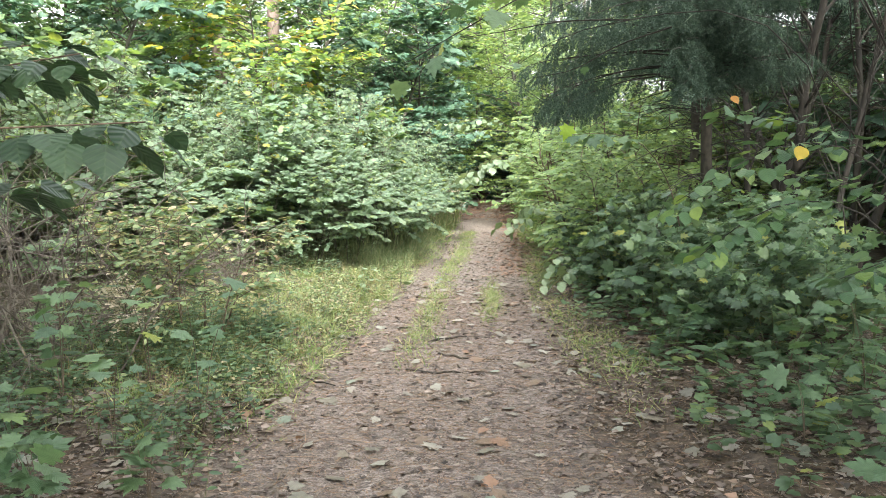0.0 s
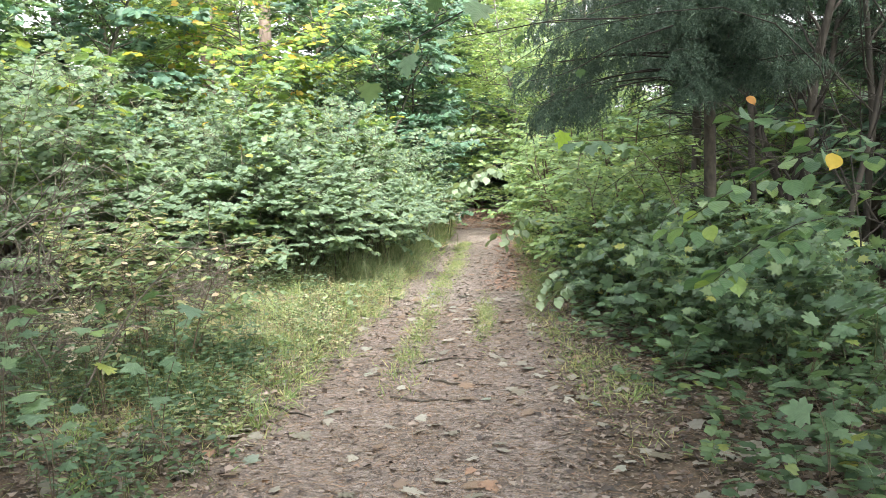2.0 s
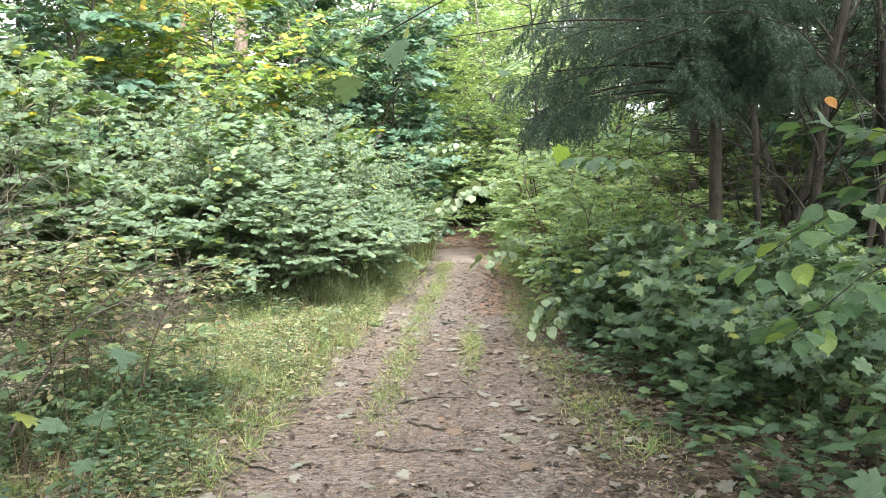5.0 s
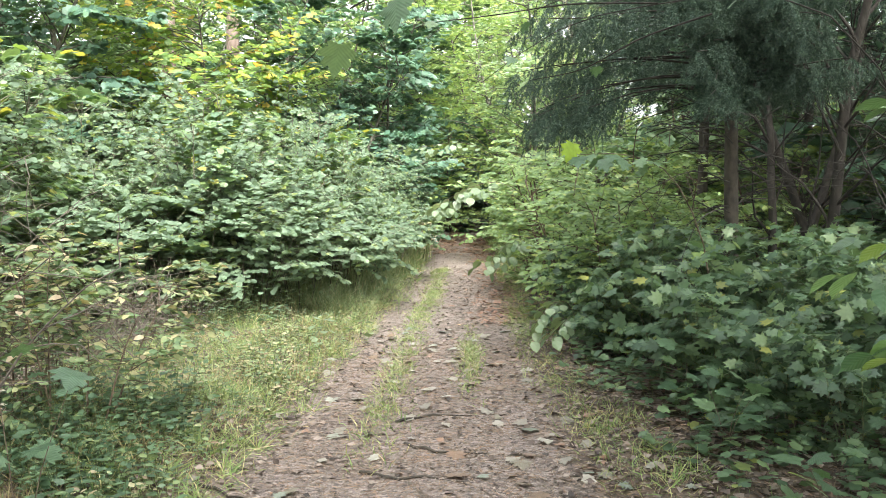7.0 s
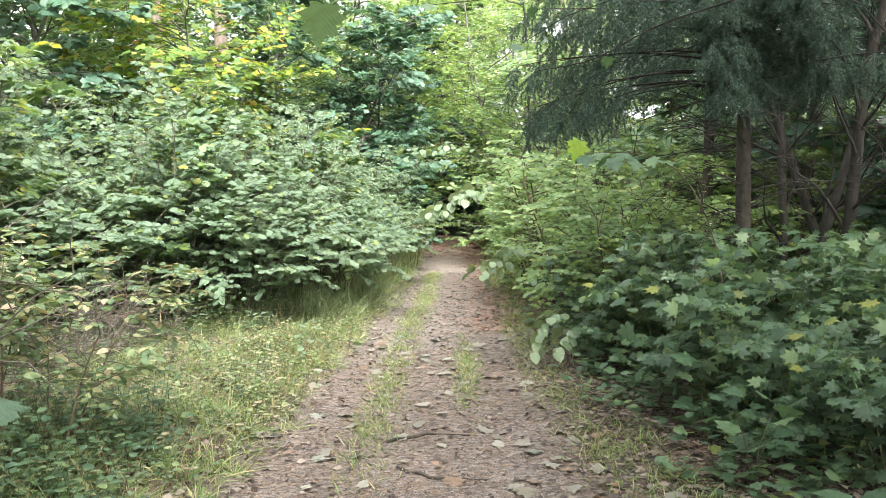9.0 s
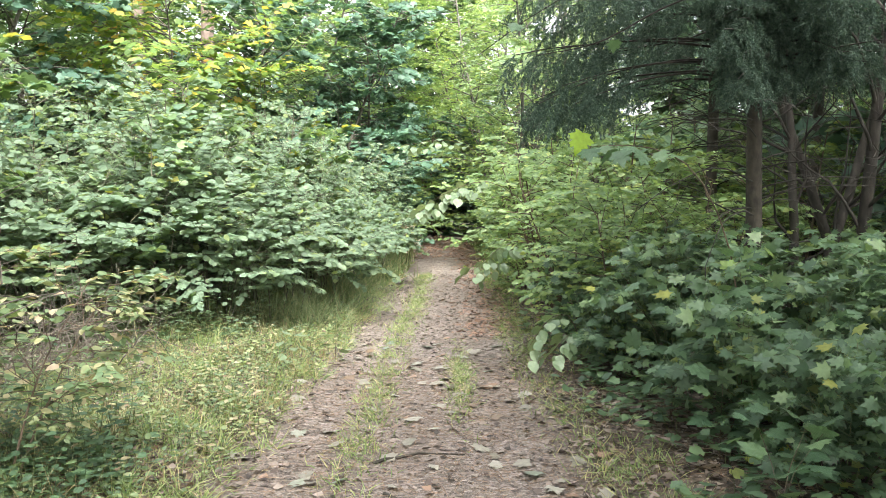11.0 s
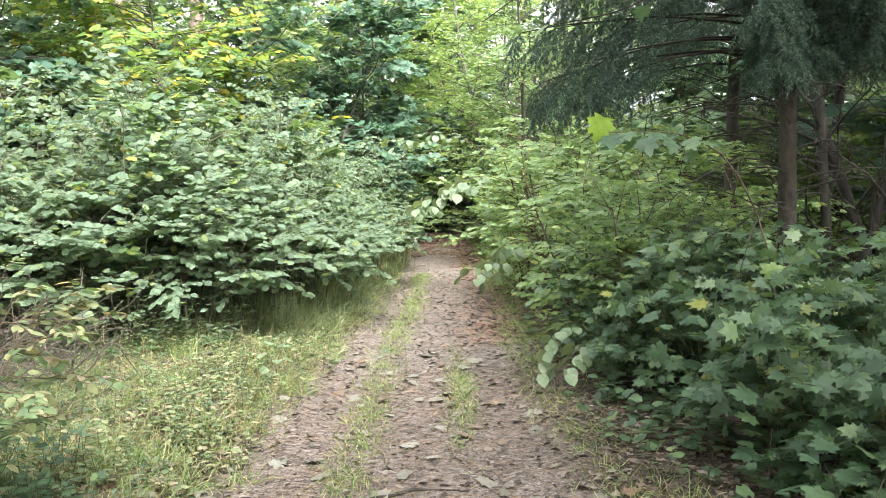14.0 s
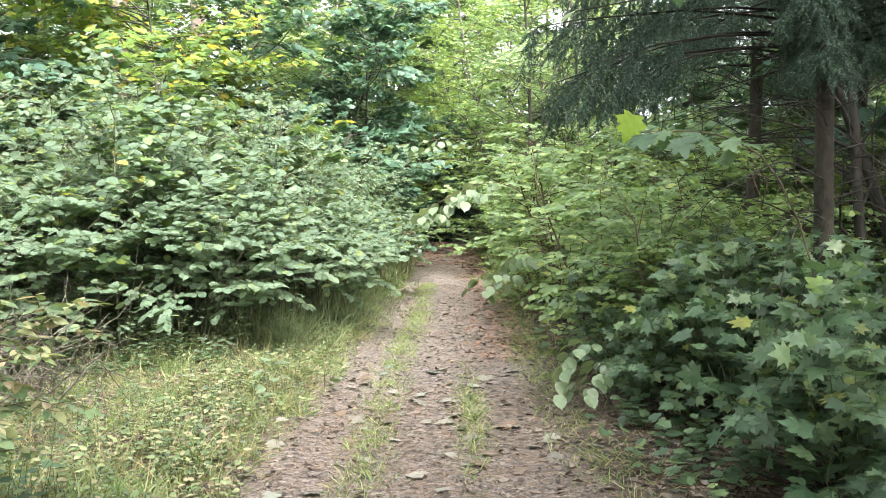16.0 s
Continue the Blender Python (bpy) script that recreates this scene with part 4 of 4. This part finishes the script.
MAPLE_SET = [one_leaf(MAPLE, s, M_MAPLE_ONE, b) for s, b in ((0.085, 0.03), (0.11, -0.03), (0.135, 0.05))]
ROUND_SET = [one_leaf(ROUND_FINE, s, M_ROUND_ONE, b) for s, b in ((0.05, 0.02), (0.063, -0.02), (0.08, 0.03))]
# rounded leaf toned down: the shade on the nearest twigs is in its colour
SHADED_ONE = leaf_mat("shade_toned_leaf", [(0.0, (0.018, 0.045, 0.025)), (1.0, (0.04, 0.085, 0.04))], 0.4, 0.3, single=True)
SHADED_SET = [one_leaf(ROUND_FINE, s, SHADED_ONE, b) for s, b in ((0.04, 0.02), (0.052, -0.02), (0.064, 0.03))]
PALE_ONE = leaf_mat("pale_leaf_one", [(0.0, (0.12, 0.19, 0.105)), (1.0, (0.21, 0.29, 0.16))], 0.35, 0.3, single=True)
PALE_SET = [one_leaf(ROUND_FINE, s, PALE_ONE, b) for s, b in ((0.09, 0.02), (0.11, -0.02), (0.13, 0.03))]
BRIGHT = [one_leaf(MAPLE, 0.15, leaf_mat("glowing_leaf", [(0.0, (0.26, 0.42, 0.03)), (1.0, (0.28, 0.44, 0.03))], 0.45, 0.6))]


def set_leaf(parent, me, p, d, up, label=""):
    d = Vector(d).normalized()
    x = d.cross(Vector(up)).normalized()
    z = x.cross(d)
    ob = part("leaf", me, parent, label)
    ob.matrix_basis = Matrix.Translation(p) @ Matrix((x, d, z)).transposed().to_4x4()
    return ob


def curve_through(points, n=12):
    pts = np.array(points, float)
    t = np.linspace(0, len(pts) - 1, n)
    out = np.stack([np.interp(t, np.arange(len(pts)), pts[:, k]) for k in range(3)], 1)
    out[1:-1] = 0.25 * out[:-2] + 0.5 * out[1:-1] + 0.25 * out[2:]
    return out


def shoots(kind, label, category, base, ways, leaves, per_way, r=0.006, group="", u0=0.25, droop=-0.25, tilt=0.3, bark=None, spread=0.13):
    """A plant of a few stems, each along a way of points, with single leaves on short side stalks."""
    root = tagged(new(kind), label, category, group)
    root.location = base
    for way in ways:
        w = curve_through(way) - np.array(base)
        stem = part("stem", tube_mesh("stem", [(w[None], taper(w[None], r, 0.3), 6)], bark or M_TWIG), root)
        p, d, _ = sprout(w[None], per_way, u0, 1.0, 60, 0.75, droop)
        for i in range(len(p)):
            q = p[i] + d[i] * rng.uniform(0.2, 1.0) * spread
            up = np.array([0, 0, 1.0]) + rng.normal(0, tilt, 3)
            set_leaf(stem, leaves[int(rng.integers(len(leaves)))], q, d[i] + np.array([0, 0, droop * rng.uniform(0, 1.5)]), up)
    return root


def sapling_ways(x, y, h, n, lean=0.25):
    z = ground_z(x, y)
    ways = []
    for _ in range(n):
        a, k = rng.uniform(0, 6.28), rng.uniform(0.3, 1.0) * lean * h
        ways.append([(x, y, z - 0.03), (x + 0.3 * k * np.cos(a), y + 0.3 * k * np.sin(a), z + 0.5 * h), (x + k * np.cos(a), y + k * np.sin(a), z + h * rng.uniform(0.8, 1.0))])
    return (x, y, z), ways


# hazel reaching in from beside the track
hz_near = shoots("hazel_bush", "hazel bush with large rounded leaves hanging over the track edge", "bush", (2.55, 3.6, ground_z(2.55, 3.6)),
       [[(2.55, 3.6, -0.1), (2.2, 3.55, 1.15), (1.75, 3.4, 1.55), (1.35, 3.3, 1.55), (0.95, 3.25, 1.32)],
        [(2.55, 3.6, -0.1), (2.2, 3.6, 0.95), (1.8, 3.55, 1.32), (1.4, 3.5, 1.28), (1.1, 3.4, 1.08)],
        [(2.55, 3.6, -0.1), (2.4, 3.8, 1.2), (1.9, 3.85, 1.62), (1.35, 3.75, 1.70)],
        [(2.55, 3.6, -0.1), (2.5, 3.9, 1.0), (2.1, 3.9, 1.35), (1.6, 3.8, 1.42)],
        [(2.55, 3.6, -0.1), (2.3, 3.5, 0.8), (1.95, 3.3, 1.1), (1.6, 3.2, 1.0)]], ROUND_SET, 50, 0.005, u0=0.55, droop=-0.1, bark=M_DARKBARK)
set_leaf(hz_near, one_leaf(ROUND_FINE, 0.065, leaf_mat("yellow_leaf", [(0.0, (0.48, 0.36, 0.03)), (1.0, (0.55, 0.40, 0.03))], 0.45, 0.3)), Vector((1.40, 3.12, 1.53)) - hz_near.location, (-0.5, -0.6, -0.6), (0, -0.8, 0.6), "yellow leaf")
set_leaf(hz_near, one_leaf(ROUND_FINE, 0.045, leaf_mat("orange_leaf", [(0.0, (0.5, 0.24, 0.05)), (1.0, (0.55, 0.26, 0.05))], 0.5, 0.3)), Vector((1.32, 3.68, 1.77)) - hz_near.location, (0.4, -0.6, -0.6), (0, -0.8, 0.6), "orange leaf")

# twigs of a bush brushed past near the start, their shade put into the leaf colour
shoots("hazel_bush", "small-leaved bush twigs close by, leaf colour darkened for shade", "bush", (-1.7, 1.4, ground_z(-1.7, 1.4)),
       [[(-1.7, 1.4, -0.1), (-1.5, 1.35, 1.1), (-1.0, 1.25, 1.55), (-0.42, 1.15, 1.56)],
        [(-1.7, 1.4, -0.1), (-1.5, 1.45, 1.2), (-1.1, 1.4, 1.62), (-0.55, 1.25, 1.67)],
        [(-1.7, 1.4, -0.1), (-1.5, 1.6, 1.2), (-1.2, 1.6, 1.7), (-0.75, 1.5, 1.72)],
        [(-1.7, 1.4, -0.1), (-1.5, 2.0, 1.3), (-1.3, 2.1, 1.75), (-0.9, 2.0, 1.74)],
        [(-1.7, 1.4, -0.1), (-1.4, 1.5, 1.0), (-1.0, 1.5, 1.4), (-0.7, 1.35, 1.47)]], SHADED_SET, 62, 0.004, u0=0.4, spread=0.09)

# maple shoots along the right edge
for x, y, h, n, k in ((1.95, 4.2, 0.5, 2, 6), (2.25, 4.7, 0.6, 2, 9), (1.85, 5.1, 0.35, 2, 6), (2.4, 5.5, 0.6, 2, 7), (1.75, 6.0, 0.4, 3, 8), (1.8, 6.8, 0.5, 3, 9), (1.75, 7.5, 0.6, 3, 10), (1.95, 3.3, 0.25, 1, 5), (2.2, 6.4, 0.7, 3, 10), (1.95, 7.9, 1.0, 3, 12), (2.3, 7.6, 1.15, 3, 13), (2.2, 3.8, 0.4, 2, 5), (2.7, 5.0, 0.7, 3, 10)):
    base, ways = sapling_ways(x, y, h, n, 0.6)
    shoots("maple_sapling", "maple sapling with broad dark green lobed leaves", "sapling", base, ways, MAPLE_SET, k, 0.003, "maple saplings", 0.25, -0.15, 0.35, M_TWIG, 0.16)

# thin maples on the left
for x, y, h, n, k in ((-1.42, 4.55, 0.95, 2, 5), (-1.75, 4.1, 0.6, 2, 6), (-1.95, 5.2, 0.9, 2, 6), (-2.3, 4.7, 0.8, 3, 7), (-1.35, 3.5, 0.35, 3, 7), (-1.7, 3.2, 0.4, 3, 7), (-2.7, 5.6, 0.8, 3, 7), (-2.05, 3.7, 0.45, 3, 7), (-2.6, 7.6, 0.9, 3, 8)):
    base, ways = sapling_ways(x, y, h, n, 0.25)
    shoots("maple_sapling", "thin maple sapling with few dull green leaves", "sapling", base, ways, MAPLE_SET, k, 0.0035, "maple saplings", 0.4, -0.25, 0.35, M_TWIG, 0.1)

# maple twig with one glowing leaf under the spruce
twig = shoots("maple_sapling", "slender maple with a bright yellow-green leaf at its tip", "sapling", (2.45, 7.95, ground_z(2.45, 7.95)),
              [[(2.45, 7.95, -0.1), (2.35, 7.9, 1.0), (2.0, 7.75, 1.62), (1.6, 7.6, 1.74), (1.22, 7.5, 1.72)]], MAPLE_SET, 16, 0.007, u0=0.55)
set_leaf(twig, BRIGHT[0], Vector((1.18, 7.48, 1.80)) - twig.location, (-0.3, -0.2, -0.9), (0.2, -1, 0.3), "bright yellow-green maple leaf")

# thin branches arching over the track
shoots("maple_sapling", "young maple with a dark bare branch arching over the track", "sapling", (2.9, 4.7, ground_z(2.9, 4.7)),
       [[(2.9, 4.7, -0.1), (2.75, 4.6, 1.6), (2.2, 4.4, 2.6), (1.3, 4.15, 2.75), (0.36, 4.0, 2.27), (-0.16, 4.0, 1.98)],
        [(2.2, 4.4, 2.6), (1.2, 4.3, 2.62), (0.5, 4.3, 2.42), (0.15, 4.2, 2.32)]], MAPLE_SET, 9, 0.008, u0=0.6, bark=M_DARKBARK)
shoots("rowan_tree", "slender rowan with thin arching bare twigs", "tree", (3.7, 7.2, ground_z(3.7, 7.2)),
       [[(3.7, 7.2, -0.1), (3.5, 7.1, 2.0), (2.6, 6.85, 2.8), (1.55, 6.7, 2.62), (0.95, 6.65, 2.5), (0.44, 6.6, 2.12)],
        [(1.55, 6.7, 2.62), (1.0, 6.7, 2.62), (0.5, 6.6, 2.52), (0.15, 6.5, 2.46)],
        [(1.9, 6.72, 2.56), (1.5, 6.9, 2.45), (1.15, 7.0, 2.25), (0.8, 7.1, 2.2)]], MAPLE_SET[:1], 2, 0.007, u0=0.55, bark=M_DARKBARK)

# pale drooping lime twigs over the track
shoots("lime_sapling", "lime sapling with pale drooping twig over the track", "sapling", (2.0, 12.4, ground_z(2.0, 12.4)),
       [[(2.0, 12.4, -0.1), (1.75, 12.3, 1.2), (1.2, 12.1, 1.62), (0.75, 11.95, 1.52), (0.32, 11.8, 1.28)],
        [(2.0, 12.4, -0.1), (1.8, 12.3, 0.5), (1.4, 12.1, 0.9), (0.95, 11.9, 0.55)]], PALE_SET, 46, 0.006, u0=0.55, droop=-0.4, spread=0.3)
shoots("lime_sapling", "lime sapling with pale leafy twig", "sapling", (2.2, 16.0, ground_z(2.2, 16.0)),
       [[(2.2, 16.0, -0.1), (1.8, 15.8, 1.8), (1.0, 15.6, 2.35), (0.1, 15.4, 2.2)]], PALE_SET, 36, 0.007, u0=0.55, spread=0.35)
shoots("hazel_sapling", "small hazel with pale leaves bending to the ground", "sapling", (1.72, 9.35, ground_z(1.72, 9.35)),
       [[(1.72, 9.35, -0.1), (1.5, 9.25, 0.42), (1.3, 9.2, 0.38), (1.1, 9.1, 0.12)], [(1.72, 9.35, -0.1), (1.5, 9.1, 0.3), (1.25, 8.9, 0.12)]],
       PALE_SET[:2], 18, 0.004, u0=0.4)
shoots("hazel_sapling", "small pale-leaved seedling in verge grass", "sapling", (-0.9, 9.6, ground_z(-0.9, 9.6)), sapling_ways(-0.9, 9.6, 0.3, 2)[1], PALE_SET[:1], 5, 0.003)
shoots("hazel_sapling", "small pale-leaved seedling in verge grass", "sapling", (-0.55, 10.0, ground_z(-0.55, 10.0)), sapling_ways(-0.55, 10.0, 0.25, 2)[1], PALE_SET[:1], 4, 0.003)

# pale seed heads at the bend
sh = broadleaf("seeding_weed", "tall weed with pale fluffy seed heads", "weed", "seeding weeds", 1.1, 6, 0.3, (8, 3, 6), DIAMOND, 0.05, M_SEED, M_GREENSTEM, 0.45, 0.2, 0.05, 0.005, split=True)
place(sh, 0.0, 18.4, 0)
for x, y, rz, s in ((-0.25, 17.7, 50, 0.8), (0.2, 19.6, 90, 1.0), (-2.3, 6.0, 40, 0.7)):
    again(sh, x, y, rz, s)


def fern(x, y, n, length):
    root = tagged(new("fern"), "green fern with arching feathered fronds", "fern", "ferns under hazels")
    for i in range(n):
        a = 6.28 * i / n + rng.uniform(-0.3, 0.3)
        rib = grow([(0, 0, 0)], [(np.cos(a), np.sin(a), 1.3)], length * rng.uniform(0.8, 1.1), 10, -0.16, 0.03)
        frond = part("frond", tube_mesh("frond", [(rib, taper(rib, 0.003, 0.3), 3)], M_GREENSTEM), root)
        p, d, u = sprout(rib, 44, 0.12, 0.99, 72, 1.0, 0.0)
        part("frond_blade", leaf_mesh("frond_blade", OVAL, p, d, np.tile((0.0, 0.0, 1.0), (len(p), 1)), 0.26 * length * np.sin(np.pi * (0.12 + 0.86 * u)) + 0.01, M_FERN, 0.5), frond)
    place(root, x, y)


for x, y, n, length in ((-2.3, 10.3, 7, 0.4), (-1.7, 10.7, 7, 0.35)):
    fern(x, y, n, length)

# withering bush and bare brushwood
oc = broadleaf("withering_bush", "pale withering bush with ochre and white-green leaves", "bush", "", 1.25, 5, 0.6, (12, 5, 6), OVAL, 0.065, M_OCHRE, M_TWIG, 0.35, 0.3, -0.02, 0.008, split=True)
place(oc, -2.0, 6.5, 0)
oc2 = again(oc, -2.6, 6.9, 120, 1.05)


def brushwood(x, y, h):
    root = tagged(new("dead_bush"), "bare grey-brown dead brushwood", "bush")
    b = rng.normal(0, 0.35, (26, 3)) * (1, 1, 0)
    st = grow(b, rng.normal(0, 0.35, (26, 3)) + np.array([0, 0, 1.0]), h * rng.uniform(0.6, 1.1, 26), 7, -0.05, 0.2)
    for i in range(26):
        p, d, _ = sprout(st[i:i + 1], 9, 0.2, 1, 55, 0, 0.1)
        tw = grow(p, d, rng.uniform(0.2, 0.7, 9), 4, -0.06, 0.22)
        part("stem", tube_mesh("stem", [(st[i:i + 1], taper(st[i:i + 1], 0.009, 0.3), 5), (tw, taper(tw, 0.004, 0.4), 3)], M_DEAD), root)
    place(root, x, y)


brushwood(-3.0, 6.1, 1.9)
brushwood(-3.7, 6.9, 2.3)
brushwood(-4.3, 6.2, 2.2)
brushwood(-2.7, 9.0, 0.65)

# ---- on the track ----
STICKS = ([(-0.05, 6.6), (0.2, 6.38), (0.45, 6.42)], [(-0.3, 6.15), (-0.1, 5.98), (0.1, 6.02), (0.28, 5.9)], [(-0.12, 7.1), (0.15, 7.25), (0.42, 7.2)], [(-1.2, 5.9), (-0.8, 5.7)], [(2.3, 6.2), (2.9, 6.5)])
for way in STICKS:
    w = curve_through([(x, y, ground_z(x, y) + 0.008) for x, y in way], 9)
    w[1:-1] += rng.normal(0, 0.006, w[1:-1].shape)
    tagged(new("stick", tube_mesh("stick", [(w[None], taper(w[None], 0.011, 0.4), 6)], M_BARK)), "thin dark fallen stick on the track", "stick", "fallen sticks")

FALLEN_SET = [one_leaf(MAPLE, s, M_FALLEN, b) for s, b in ((0.07, 0.06), (0.085, -0.06), (0.10, 0.08), (0.125, 0.04))]
x, y = scatter(560, -2.4, 2.8, 2.4, 11.0, lambda x, y: np.where(y < 5.5, 0.8, np.clip(0.6 - 0.8 * np.maximum(off_path(x, y), -0.4), 0.04, 0.7)))
for i in range(min(300, len(x))):
    a = rng.uniform(0, 6.28)
    ob = set_leaf(ground, FALLEN_SET[i % 4], (x[i], y[i], float(land(x[i], y[i])) + 0.022), (np.cos(a), np.sin(a), rng.normal(0, 0.06)), np.array([0, 0, 1.0]) + rng.normal(0, 0.12, 3))
    ob.name = "fallen_leaf"
